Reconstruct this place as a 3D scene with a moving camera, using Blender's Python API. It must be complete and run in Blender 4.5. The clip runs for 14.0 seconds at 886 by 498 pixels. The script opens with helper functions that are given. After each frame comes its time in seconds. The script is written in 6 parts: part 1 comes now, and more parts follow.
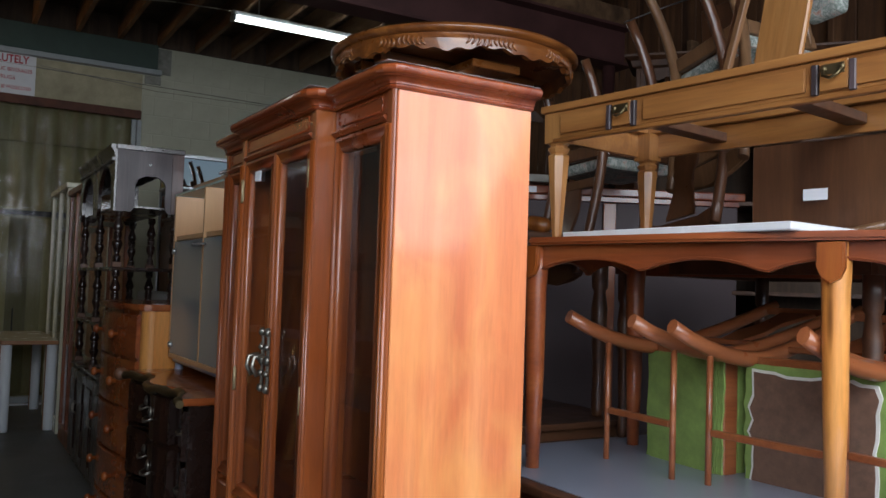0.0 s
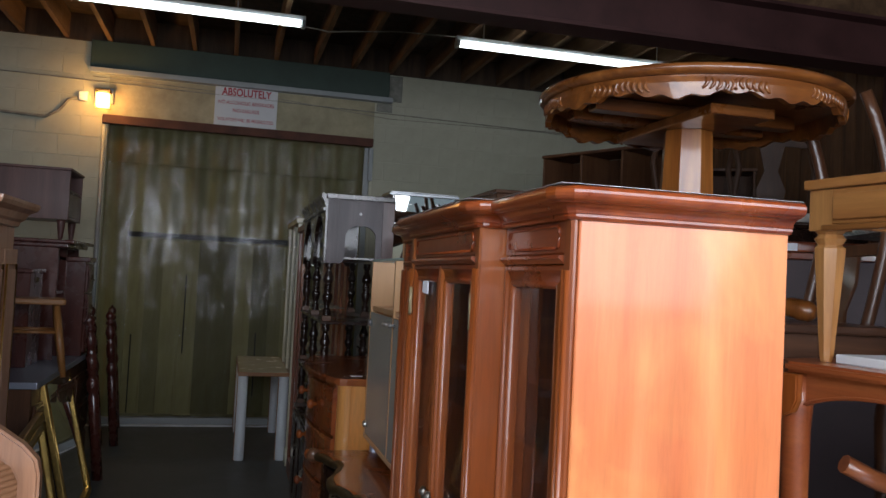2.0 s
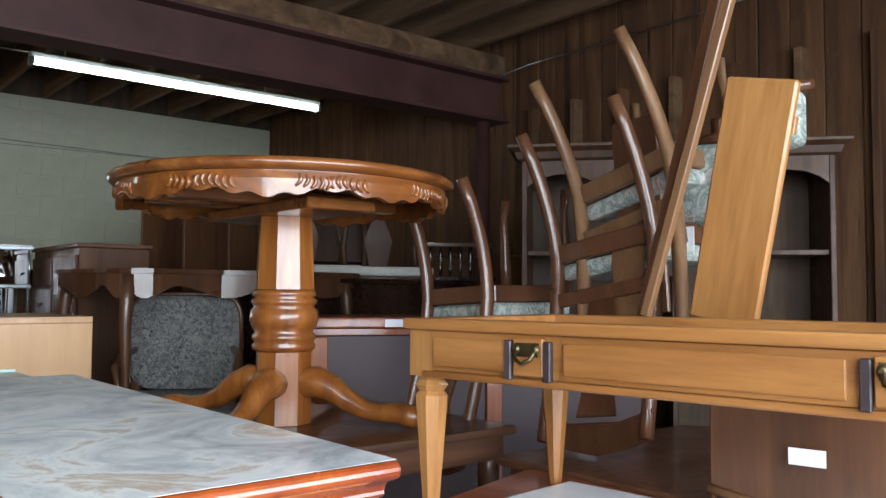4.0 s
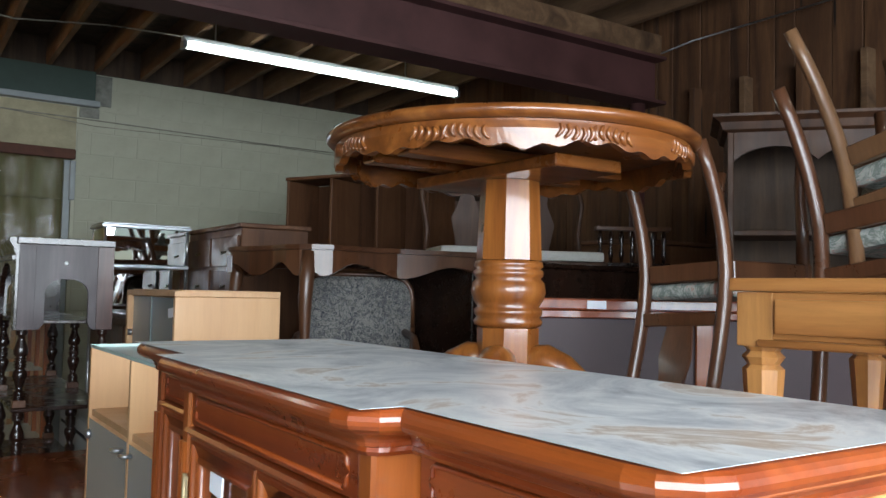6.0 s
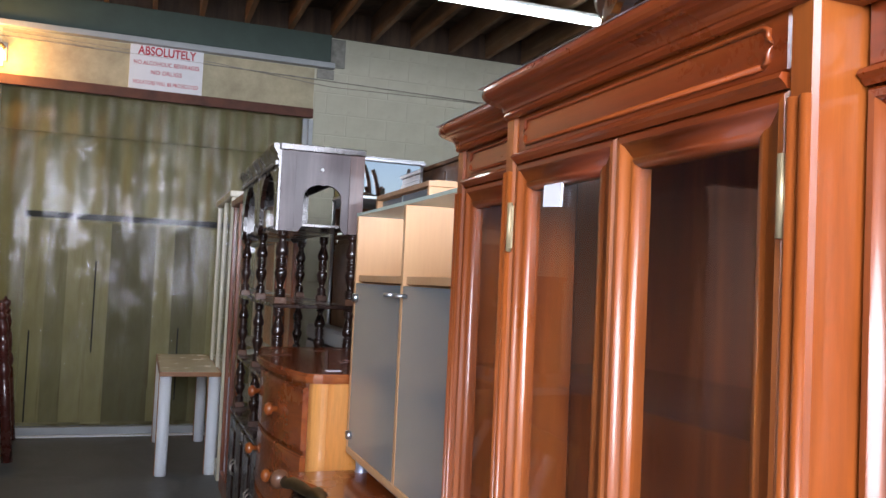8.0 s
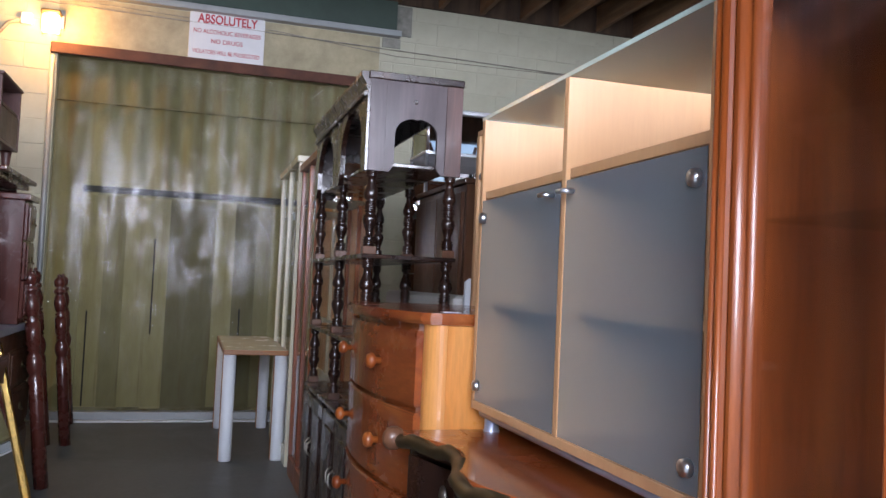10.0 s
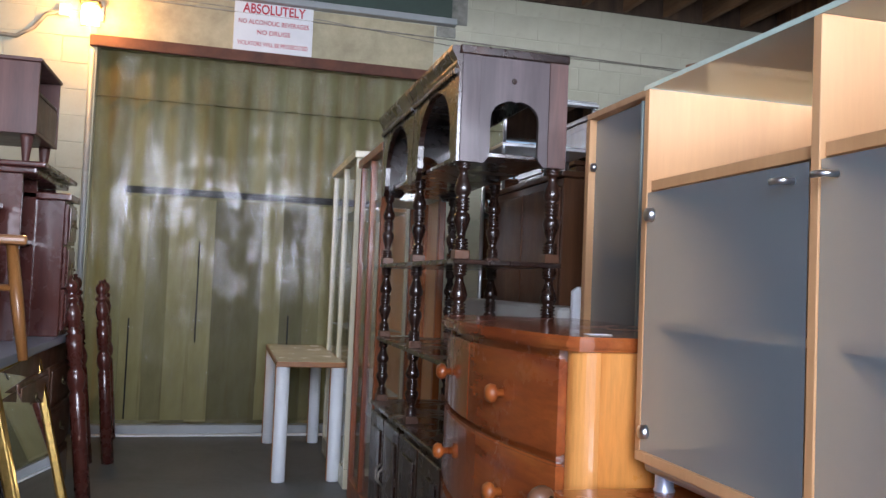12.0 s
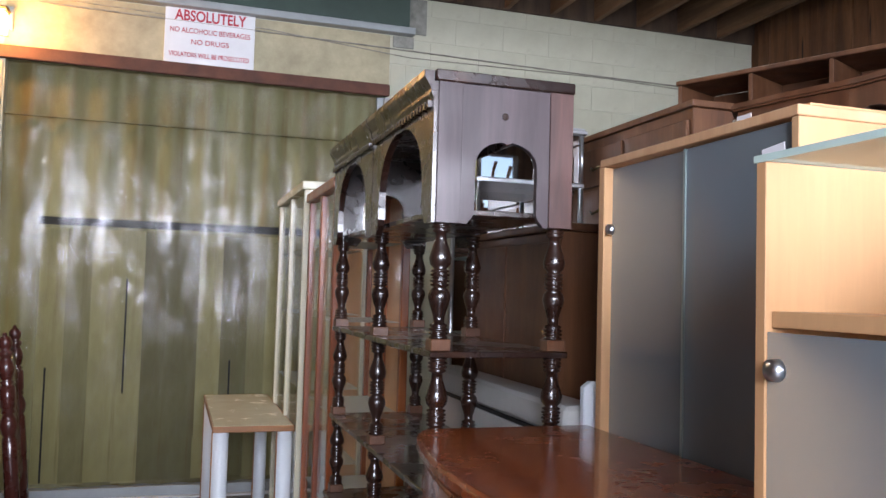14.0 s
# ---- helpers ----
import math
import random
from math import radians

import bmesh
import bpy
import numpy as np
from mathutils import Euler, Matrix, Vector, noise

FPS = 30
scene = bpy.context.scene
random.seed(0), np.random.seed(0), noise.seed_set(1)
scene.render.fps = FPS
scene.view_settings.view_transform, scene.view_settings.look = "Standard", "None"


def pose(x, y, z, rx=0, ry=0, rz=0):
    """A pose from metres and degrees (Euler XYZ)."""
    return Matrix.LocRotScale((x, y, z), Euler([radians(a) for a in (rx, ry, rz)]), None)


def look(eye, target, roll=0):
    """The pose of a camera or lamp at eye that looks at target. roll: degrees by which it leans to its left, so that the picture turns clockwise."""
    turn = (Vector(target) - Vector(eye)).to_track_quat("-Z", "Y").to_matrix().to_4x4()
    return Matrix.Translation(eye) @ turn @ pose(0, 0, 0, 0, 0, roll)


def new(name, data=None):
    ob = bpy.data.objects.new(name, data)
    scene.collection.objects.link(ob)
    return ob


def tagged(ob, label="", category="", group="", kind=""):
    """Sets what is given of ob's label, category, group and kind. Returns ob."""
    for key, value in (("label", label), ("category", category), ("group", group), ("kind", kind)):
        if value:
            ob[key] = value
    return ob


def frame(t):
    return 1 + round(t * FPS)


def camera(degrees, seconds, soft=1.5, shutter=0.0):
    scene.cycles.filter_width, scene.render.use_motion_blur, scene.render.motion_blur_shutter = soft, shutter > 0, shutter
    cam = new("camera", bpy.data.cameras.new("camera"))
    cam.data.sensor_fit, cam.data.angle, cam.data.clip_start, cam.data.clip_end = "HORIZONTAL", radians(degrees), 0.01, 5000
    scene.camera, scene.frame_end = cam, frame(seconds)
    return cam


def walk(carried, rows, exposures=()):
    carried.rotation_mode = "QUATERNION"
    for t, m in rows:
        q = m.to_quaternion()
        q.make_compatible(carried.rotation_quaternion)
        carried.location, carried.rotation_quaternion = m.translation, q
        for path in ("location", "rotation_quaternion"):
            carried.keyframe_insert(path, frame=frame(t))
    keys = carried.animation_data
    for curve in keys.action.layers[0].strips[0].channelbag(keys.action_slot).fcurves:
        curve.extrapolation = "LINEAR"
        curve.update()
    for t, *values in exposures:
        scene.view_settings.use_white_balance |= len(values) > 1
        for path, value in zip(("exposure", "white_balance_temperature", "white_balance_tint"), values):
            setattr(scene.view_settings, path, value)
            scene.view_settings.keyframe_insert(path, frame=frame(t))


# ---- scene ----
cam = camera(56.2, 14.0)
METRES, EYE, TILT, LEAN, TURN = 4.1, 1.28, 0.0, 0.0, -31.1
ROWS = [
    (0.0, 0.0025, -0.0042, 0.0, -0.09, 2.77, -1.88),
    (0.5, -0.0094, 0.0155, 0.0179, 6.1, 2.42, -2.38),
    (1.0, -0.0082, 0.0493, 0.0321, 12.03, 2.12, -2.92),
    (1.5, -0.0108, 0.0877, 0.0492, 16.33, 2.01, -3.18),
    (2.0, 0.0154, 0.1253, 0.0793, 16.61, 2.12, -2.92),
    (2.5, 0.0352, 0.1592, 0.1106, 14.24, 2.39, -2.6),
    (3.0, 0.0510, 0.1793, 0.1425, 6.82, 2.78, -1.67),
    (3.2, 0.0569, 0.1839, 0.151, 2.9, 2.9, -1.3),
    (5.3, -0.0378, 0.2933, 0.166, -15.2, 2.95, 0.1),
    (5.5, -0.0445, 0.2943, 0.1585, -10.73, 2.98, -0.22),
    (6.0, -0.0683, 0.2925, 0.1396, -2.74, 3.06, -1.22),
    (6.5, -0.0822, 0.2850, 0.1125, 0.83, 3.01, -1.66),
    (7.0, -0.0948, 0.2813, 0.0909, 3.36, 2.83, -1.93),
    (7.5, -0.1042, 0.2941, 0.0673, 6.47, 2.61, -2.19),
    (8.0, -0.1115, 0.3147, 0.0459, 11.04, 2.35, -2.61),
    (8.5, -0.1285, 0.3421, 0.0325, 14.19, 2.19, -2.85),
    (10.8, -0.2285, 0.448, -0.0205, 14.2, 2.65, -2.4),
    (11.0, -0.2367, 0.4553, -0.0202, 14.85, 2.62, -2.39),
    (11.5, -0.2538, 0.477, -0.0183, 16.08, 2.5, -2.43),
    (12.0, -0.2778, 0.5106, -0.0053, 16.31, 2.47, -2.35),
    (12.5, -0.2931, 0.5503, 0.0019, 15.83, 2.55, -2.14),
    (13.0, -0.3064, 0.5897, 0.0202, 15.38, 2.59, -2.01),
    (13.5, -0.3279, 0.6272, 0.0356, 15.29, 2.68, -1.96),
    (14.0, -0.3346, 0.6578, 0.0522, 13.13, 2.92, -1.59),
]
walk(cam, [(t, pose(0, 0, EYE, TILT, LEAN, TURN) @ pose(METRES * x, METRES * y, METRES * z, 90 + pitch, roll, yaw)) for t, x, y, z, yaw, pitch, roll in ROWS],
     [(0, -1.55, 6350, 12), (1.5, -1.45, 6300, 14), (2.5, -1.35, 6300, 14), (3.0, -1.0, 6250, 10), (5.5, -0.35, 6150, 6), (6.5, -0.42, 6300, 10), (7.5, 0.12, 6300, 16), (8.5, 0.28, 6150, 21), (11.0, 0.52, 6050, 21), (12.0, 0.58, 6050, 19), (14.0, 0.88, 6150, 20)])

# ---- light ----
world = bpy.data.worlds.new("sky")
scene.world = world
world.use_nodes = True
_n = world.node_tree.nodes
_bg = _n["Background"]
_sky = _n.new("ShaderNodeTexSky")
_sky.sky_type = "NISHITA"
_sky.sun_disc = False
_sky.sun_elevation = radians(42)
_sky.sun_rotation = radians(77)
world.node_tree.links.new(_sky.outputs[0], _bg.inputs[0])
_bg.inputs[1].default_value = 0.12


def lamp(name, kind, power, color, m, size=(1, 1), angle=0.5):
    d = bpy.data.lights.new(name, kind)
    d.energy, d.color = power, color
    if kind == "AREA":
        d.shape, d.size, d.size_y = "RECTANGLE", size[0], size[1]
    if kind == "SUN":
        d.angle = radians(angle)
    o = new(name, d)
    o.matrix_world = m
    return o


lamp("sun", "SUN", 2.5, (1, 0.95, 0.88), look((9, 2, 9), (0, 0, 0)))
lamp("south_opening_daylight", "AREA", 600, (0.88, 0.94, 1.0), look((0.65, -0.72, 2.3), (0.75, 0.9, 1.0)), (4.6, 2.0))
# added fill from the west; no opening is known on that side
lamp("added_west_fill", "AREA", 14, (0.86, 0.93, 1.0), look((-3.55, 0.0, 1.8), (1.5, 1.6, 1.2)), (2.0, 2.6))
lamp("far_door_daylight", "AREA", 9, (1.0, 1.0, 0.90), look((0.2, 9.9, 1.1), (0.2, 9.0, 1.2)), (2.4, 1.8))

# ---- materials ----


def mat(name):
    m = bpy.data.materials.new(name)
    m.use_nodes = True
    nt = m.node_tree
    return m, nt, nt.nodes["Principled BSDF"]


def coords(nt, scale):
    tc, mp = nt.nodes.new("ShaderNodeTexCoord"), nt.nodes.new("ShaderNodeMapping")
    mp.inputs["Scale"].default_value = scale
    nt.links.new(tc.outputs["Object"], mp.inputs[0])
    return mp.outputs[0]


def noise_node(nt, vec, scale, detail=4, rough=0.55, dist=0.0):
    n = nt.nodes.new("ShaderNodeTexNoise")
    n.inputs["Scale"].default_value, n.inputs["Detail"].default_value = scale, detail
    n.inputs["Roughness"].default_value, n.inputs["Distortion"].default_value = rough, dist
    nt.links.new(vec, n.inputs["Vector"])
    return n.outputs["Fac"]


def ramp(nt, fac, stops):
    r = nt.nodes.new("ShaderNodeValToRGB")
    while len(r.color_ramp.elements) < len(stops):
        r.color_ramp.elements.new(0.5)
    for e, (p, c) in zip(r.color_ramp.elements, stops):
        e.position, e.color = p, (*c, 1)
    nt.links.new(fac, r.inputs[0])
    return r.outputs[0]


def mix(nt, kind, fac, a, b):
    n = nt.nodes.new("ShaderNodeMix")
    n.data_type, n.blend_type = "RGBA", kind
    for sock, v in ((n.inputs[0], fac), (n.inputs[6], a), (n.inputs[7], b)):
        if isinstance(v, (int, float)):
            sock.default_value = v
        elif isinstance(v, tuple):
            sock.default_value = (*v, 1)
        else:
            nt.links.new(v, sock)
    return n.outputs[2]


def bump(nt, bsdf, height, strength=0.2, dist=0.002):
    b = nt.nodes.new("ShaderNodeBump")
    b.inputs["Strength"].default_value, b.inputs["Distance"].default_value = strength, dist
    nt.links.new(height, b.inputs["Height"])
    nt.links.new(b.outputs[0], bsdf.inputs["Normal"])


def wood(name, dark, mid, light, rough=0.35, axis="z", coat=0.3, fig=1.0, wear=0.15, knots=False, pore=0.55, blotch=None):
    """Grain runs along the axis; broad figure, fine pores, scuffs."""
    m, nt, b = mat(name)
    k = {"x": (1.2, 14, 14), "y": (14, 1.2, 14), "z": (14, 14, 1.2)}[axis]
    info = nt.nodes.new("ShaderNodeObjectInfo")
    tc, mp = nt.nodes.new("ShaderNodeTexCoord"), nt.nodes.new("ShaderNodeMapping")
    mp.inputs["Scale"].default_value = k
    cmb = nt.nodes.new("ShaderNodeVectorMath")
    cmb.operation = "SCALE"
    cmb.inputs[0].default_value = (37.0, 19.0, 53.0)
    nt.links.new(info.outputs["Random"], cmb.inputs["Scale"])
    nt.links.new(cmb.outputs[0], mp.inputs["Location"])
    nt.links.new(tc.outputs["Object"], mp.inputs[0])
    v = mp.outputs[0]
    broad = noise_node(nt, v, 0.55 * fig, 3, 0.5, 1.2)
    fine = noise_node(nt, v, 6.0, 6, 0.7, 0.3)
    c = ramp(nt, broad, [(0.25, dark), (0.5, mid), (0.75, light)])
    c2 = ramp(nt, fine, [(0.3, (0.55, 0.55, 0.55)), (0.62, (1, 1, 1))])
    c = mix(nt, "MULTIPLY", pore, c, c2)
    wv = coords(nt, (3.1, 3.1, 3.1))
    w = noise_node(nt, wv, 1.7, 8, 0.7)
    wm = ramp(nt, w, [(0.60, (0, 0, 0)), (0.75, (1, 1, 1))])
    sc = nt.nodes.new("ShaderNodeMath")
    sc.operation = "MULTIPLY"
    sc.inputs[1].default_value = wear
    nt.links.new(wm, sc.inputs[0])
    c = mix(nt, "MIX", sc.outputs[0], c, tuple(min(1, x * 1.6 + 0.05) for x in mid))
    if blotch:
        bl_ = noise_node(nt, coords(nt, (5.5, 5.5, 3.2)), 1.0, 4, 0.5, 1.0)
        c = mix(nt, "MIX", ramp(nt, bl_, [(0.46, (0, 0, 0)), (0.7, (0.35, 0.35, 0.35))]), c, blotch)
    if knots:
        vo = nt.nodes.new("ShaderNodeTexVoronoi")
        vo.inputs["Scale"].default_value = 0.8
        nt.links.new(v, vo.inputs["Vector"])
        kk = ramp(nt, vo.outputs["Distance"], [(0.07, (1, 1, 1)), (0.13, (0, 0, 0))])
        c = mix(nt, "MIX", kk, c, tuple(x * 0.25 for x in dark))
    nt.links.new(c, b.inputs["Base Color"])
    rr = ramp(nt, w, [(0.3, (rough * 0.8,) * 3), (0.8, (min(1, rough * 1.6),) * 3)])
    nt.links.new(rr, b.inputs["Roughness"])
    b.inputs["Coat Weight"].default_value, b.inputs["Coat Roughness"].default_value = coat, 0.09
    bump(nt, b, fine, 0.18, 0.001)
    return m


def plain(name, color, rough=0.5, metal=0.0, var=0.12, scale=6.0, bumps=0.1, spec=0.5):
    m, nt, b = mat(name)
    v = coords(nt, (1, 1, 1))
    f = noise_node(nt, v, scale, 6, 0.65)
    g = noise_node(nt, v, scale * 12, 4, 0.6)
    c = ramp(nt, f, [(0.3, tuple(x * (1 - var) for x in color)), (0.7, tuple(min(1, x * (1 + var)) for x in color))])
    nt.links.new(c, b.inputs["Base Color"])
    r = ramp(nt, f, [(0.2, (rough * 0.85,) * 3), (0.8, (min(1, rough * 1.2),) * 3)])
    nt.links.new(r, b.inputs["Roughness"])
    b.inputs["Metallic"].default_value = metal
    b.inputs["Specular IOR Level"].default_value = spec
    bump(nt, b, g, bumps, 0.001)
    return m


def glass(name, color=(1, 1, 1), alpha=0.2, rough=0.03, var=0.4, haze=(0.30, 0.38, 0.44)):
    m, nt, b = mat(name)
    out = nt.nodes["Material Output"]
    t, g, mx, fr = (nt.nodes.new("ShaderNode" + k) for k in ("BsdfTransparent", "BsdfGlossy", "MixShader", "Fresnel"))
    t.inputs[0].default_value = (*color, 1)
    g.inputs["Roughness"].default_value = rough
    fr.inputs[0].default_value = 1.52
    nt.links.new(fr.outputs[0], mx.inputs[0])
    nt.links.new(t.outputs[0], mx.inputs[1])
    nt.links.new(g.outputs[0], mx.inputs[2])
    mx2, d = nt.nodes.new("ShaderNodeMixShader"), nt.nodes.new("ShaderNodeBsdfDiffuse")
    v = coords(nt, (1, 1, 1))
    f = noise_node(nt, v, 5, 6, 0.7)
    fm = ramp(nt, f, [(0.35, (alpha * (1 - var),) * 3), (0.75, (alpha * (1 + var),) * 3)])
    nt.links.new(fm, mx2.inputs[0])
    d.inputs[0].default_value = (*haze, 1)
    nt.links.new(mx.outputs[0], mx2.inputs[1])
    nt.links.new(d.outputs[0], mx2.inputs[2])
    nt.links.new(mx2.outputs[0], out.inputs[0])
    return m


def emit(name, color, strength):
    m, nt, b = mat(name)
    b.inputs["Base Color"].default_value = (*color, 1)
    b.inputs["Emission Color"].default_value = (*color, 1)
    b.inputs["Emission Strength"].default_value = strength
    return m


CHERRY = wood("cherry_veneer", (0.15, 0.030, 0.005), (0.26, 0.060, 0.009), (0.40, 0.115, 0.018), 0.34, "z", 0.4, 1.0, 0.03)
# cherry of the near side panel, colour lifted for the daylight falling on it
CHERRY_LIT = wood("cherry_daylit_veneer", (0.46, 0.105, 0.034), (0.62, 0.185, 0.062), (0.78, 0.36, 0.15), 0.34, "z", 0.4, 0.5, 0.1, False, 0.4, (0.82, 0.42, 0.12))
CHERRY_Y = wood("cherry_moulding", (0.12, 0.018, 0.004), (0.21, 0.036, 0.006), (0.32, 0.072, 0.012), 0.28, "y", 0.6, 1.0, 0.03)
OAK = wood("golden_oak", (0.14, 0.038, 0.008), (0.27, 0.085, 0.016), (0.40, 0.150, 0.032), 0.3, "z", 0.6, 1.6)
OAK_X = wood("golden_oak_long", (0.10, 0.028, 0.007), (0.21, 0.065, 0.013), (0.32, 0.115, 0.026), 0.28, "x", 0.7, 1.8)
HONEY = wood("honey_oak", (0.20, 0.075, 0.018), (0.32, 0.13, 0.034), (0.42, 0.19, 0.055), 0.35, "x", 0.3, 1.4)
HONEY_Z = wood("honey_oak_upright", (0.22, 0.085, 0.022), (0.34, 0.145, 0.04), (0.44, 0.21, 0.065), 0.35, "z", 0.3, 1.4)
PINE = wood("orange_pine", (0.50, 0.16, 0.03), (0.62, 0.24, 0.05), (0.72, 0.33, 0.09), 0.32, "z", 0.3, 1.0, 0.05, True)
PINE_X = wood("red_pine", (0.19, 0.04, 0.011), (0.29, 0.07, 0.017), (0.37, 0.11, 0.025), 0.22, "y", 0.6, 1.0, 0.05)
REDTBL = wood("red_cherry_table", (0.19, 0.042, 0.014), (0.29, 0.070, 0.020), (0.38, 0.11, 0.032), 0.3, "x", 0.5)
MAPLE = wood("maple_laminate", (0.52, 0.29, 0.135), (0.58, 0.335, 0.16), (0.64, 0.39, 0.20), 0.4, "z", 0.15, 0.6, 0.02, False, 0.16)
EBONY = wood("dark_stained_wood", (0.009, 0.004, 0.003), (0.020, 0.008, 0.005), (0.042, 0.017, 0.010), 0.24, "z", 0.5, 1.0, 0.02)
WALNUT = wood("walnut", (0.05, 0.02, 0.01), (0.09, 0.037, 0.018), (0.14, 0.06, 0.028), 0.35, "x", 0.3)
WALNUT_Z = wood("walnut_upright", (0.06, 0.024, 0.012), (0.11, 0.045, 0.02), (0.16, 0.07, 0.03), 0.35, "z", 0.3)
DIMWALL = wood("dim_old_boards", (0.03, 0.018, 0.010), (0.06, 0.035, 0.02), (0.10, 0.06, 0.035), 0.85, "z", 0.0)
ROUGHWOOD = wood("rough_sawn_boards", (0.045, 0.018, 0.007), (0.11, 0.046, 0.017), (0.19, 0.088, 0.035), 0.8, "z", 0.0, 1.0, 0.3, True)
JOIST = wood("joist_timber", (0.07, 0.035, 0.016), (0.15, 0.08, 0.038), (0.24, 0.14, 0.07), 0.85, "y", 0.0, 0.8, 0.3)
PALE = wood("pale_pine", (0.50, 0.27, 0.13), (0.60, 0.35, 0.18), (0.66, 0.42, 0.23), 0.45, "z", 0.15, 0.8, 0.05, False, 0.25)
WHITE = plain("white_lacquer", (0.72, 0.76, 0.80), 0.4, 0, 0.04)
CREAM = plain("cream_laminate", (0.62, 0.58, 0.42), 0.25, 0, 0.06)
BRASS = plain("worn_brass", (0.15, 0.115, 0.06), 0.48, 1.0, 0.3, 20)
GOLD = plain("gold_leaf", (0.62, 0.42, 0.13), 0.3, 1.0, 0.25, 25, 0.5)
PEWTER = plain("aged_pewter", (0.30, 0.28, 0.24), 0.4, 1.0, 0.3, 20)
CREAMWHITE = plain("off_white_plastic", (0.50, 0.50, 0.47), 0.4, 0, 0.08)
STEEL = plain("brushed_steel", (0.62, 0.64, 0.67), 0.3, 1.0, 0.05, 10)
SILVER = plain("silver_paint", (0.38, 0.42, 0.52), 0.35, 0.6, 0.05, 10)
BLACK = plain("black_void", (0.012, 0.011, 0.010), 0.7)
PAPER = plain("paper", (0.80, 0.81, 0.84), 0.7, 0, 0.03)
MARBLE = plain("white_marble", (0.70, 0.71, 0.72), 0.25, 0, 0.12, 3)
GREEN = plain("green_velvet", (0.20, 0.29, 0.07), 0.9, 0, 0.25, 14, 0.4)
BURLAP = plain("brown_burlap", (0.15, 0.08, 0.05), 0.95, 0, 0.25, 30, 0.6)
CREAMFAB = plain("cream_upholstery", (0.70, 0.68, 0.62), 0.85, 0, 0.08, 18, 0.4)
BEAMRED = plain("red_oxide_steel", (0.075, 0.028, 0.026), 0.55, 0.0, 0.3, 3)
LINTEL = plain("rusty_timber_lintel", (0.11, 0.045, 0.03), 0.8, 0, 0.4, 5, 0.6)
GREENBAND = plain("dark_green_fascia", (0.045, 0.075, 0.06), 0.6, 0, 0.2, 3)
GREYPAINT = plain("grey_painted_steel", (0.33, 0.36, 0.37), 0.5, 0.2, 0.1, 6)
MIRROR = plain("mirror_glass", (0.88, 0.90, 0.90), 0.02, 1.0, 0.02, 3, 0.0)
GLASS = glass("clear_glass", (0.96, 0.97, 0.96), 0.03)
GLASS_DARK = glass("cabinet_glass", (0.88, 0.86, 0.84), 0.008)
FROST = glass("smoked_door_glass", (0.60, 0.70, 0.74), 0.48, 0.02, 0.015, (0.25, 0.31, 0.35))
# diffuse pale haze stands in for the wall and tubes mirrored in the glass
TOPGLASS = glass("pale_hazed_glass", (0.80, 0.93, 0.90), 0.75, 0.05, 0.02, (0.56, 0.64, 0.61))
HINGE = plain("pale_brass_hinge", (0.42, 0.33, 0.19), 0.5, 0.7, 0.15, 20)
MORTAR = plain("rough_grey_mortar", (0.24, 0.24, 0.21), 0.9, 0, 0.35, 14, 0.6)
GLASS_EDGE = plain("glass_edge", (0.20, 0.26, 0.25), 0.3, 0, 0.1)
TOP_EDGE = plain("pale_green_glass_edge", (0.50, 0.66, 0.62), 0.2, 0, 0.08)
TUBE = emit("fluorescent_tube", (0.93, 1.0, 0.94), 13)
AMBER = emit("amber_lamp_lens", (1.0, 0.42, 0.07), 40)
AMBER_HOT = emit("amber_lamp_bulb", (1.0, 0.80, 0.40), 60)
CABLE = plain("grey_cable", (0.27, 0.255, 0.21), 0.6, 0, 0.4, 9)
RED = plain("red_print", (0.45, 0.03, 0.05), 0.6)
WHITESIGN = plain("white_sign_board", (0.70, 0.72, 0.74), 0.5, 0, 0.06)


def block_paint():
    m, nt, b = mat("painted_block_wall")
    v = coords(nt, (1, 1, 1))
    f = noise_node(nt, v, 1.1, 8, 0.65)
    g = noise_node(nt, v, 45, 6, 0.7)
    h = noise_node(nt, v, 7, 6, 0.7)
    c = ramp(nt, f, [(0.3, (0.42, 0.41, 0.31)), (0.5, (0.50, 0.50, 0.39)), (0.72, (0.56, 0.56, 0.45))])
    st = ramp(nt, h, [(0.62, (0, 0, 0)), (0.8, (1, 1, 1))])
    s = nt.nodes.new("ShaderNodeMath")
    s.operation = "MULTIPLY"
    s.inputs[1].default_value = 0.35
    nt.links.new(st, s.inputs[0])
    c = mix(nt, "MIX", s.outputs[0], c, (0.30, 0.27, 0.19))
    nt.links.new(c, b.inputs["Base Color"])
    b.inputs["Roughness"].default_value = 0.75
    a = nt.nodes.new("ShaderNodeMath")
    nt.links.new(g, a.inputs[0])
    nt.links.new(h, a.inputs[1])
    bump(nt, b, a.outputs[0], 0.5, 0.004)
    return m


def dusty():
    m, nt, b = mat("dusty_cabinet_top")
    v = coords(nt, (1, 0.8, 1))
    f = noise_node(nt, v, 5, 8, 0.65, 1.5)
    g = noise_node(nt, v, 60, 4, 0.7)
    c = ramp(nt, f, [(0.3, (0.16, 0.17, 0.18)), (0.43, (0.40, 0.41, 0.42)), (0.56, (0.62, 0.62, 0.60)), (0.62, (0.40, 0.31, 0.24)), (0.68, (0.58, 0.55, 0.50)), (0.8, (0.68, 0.68, 0.67))])
    nt.links.new(c, b.inputs["Base Color"])
    b.inputs["Roughness"].default_value = 0.3
    bump(nt, b, g, 0.3, 0.001)
    return m


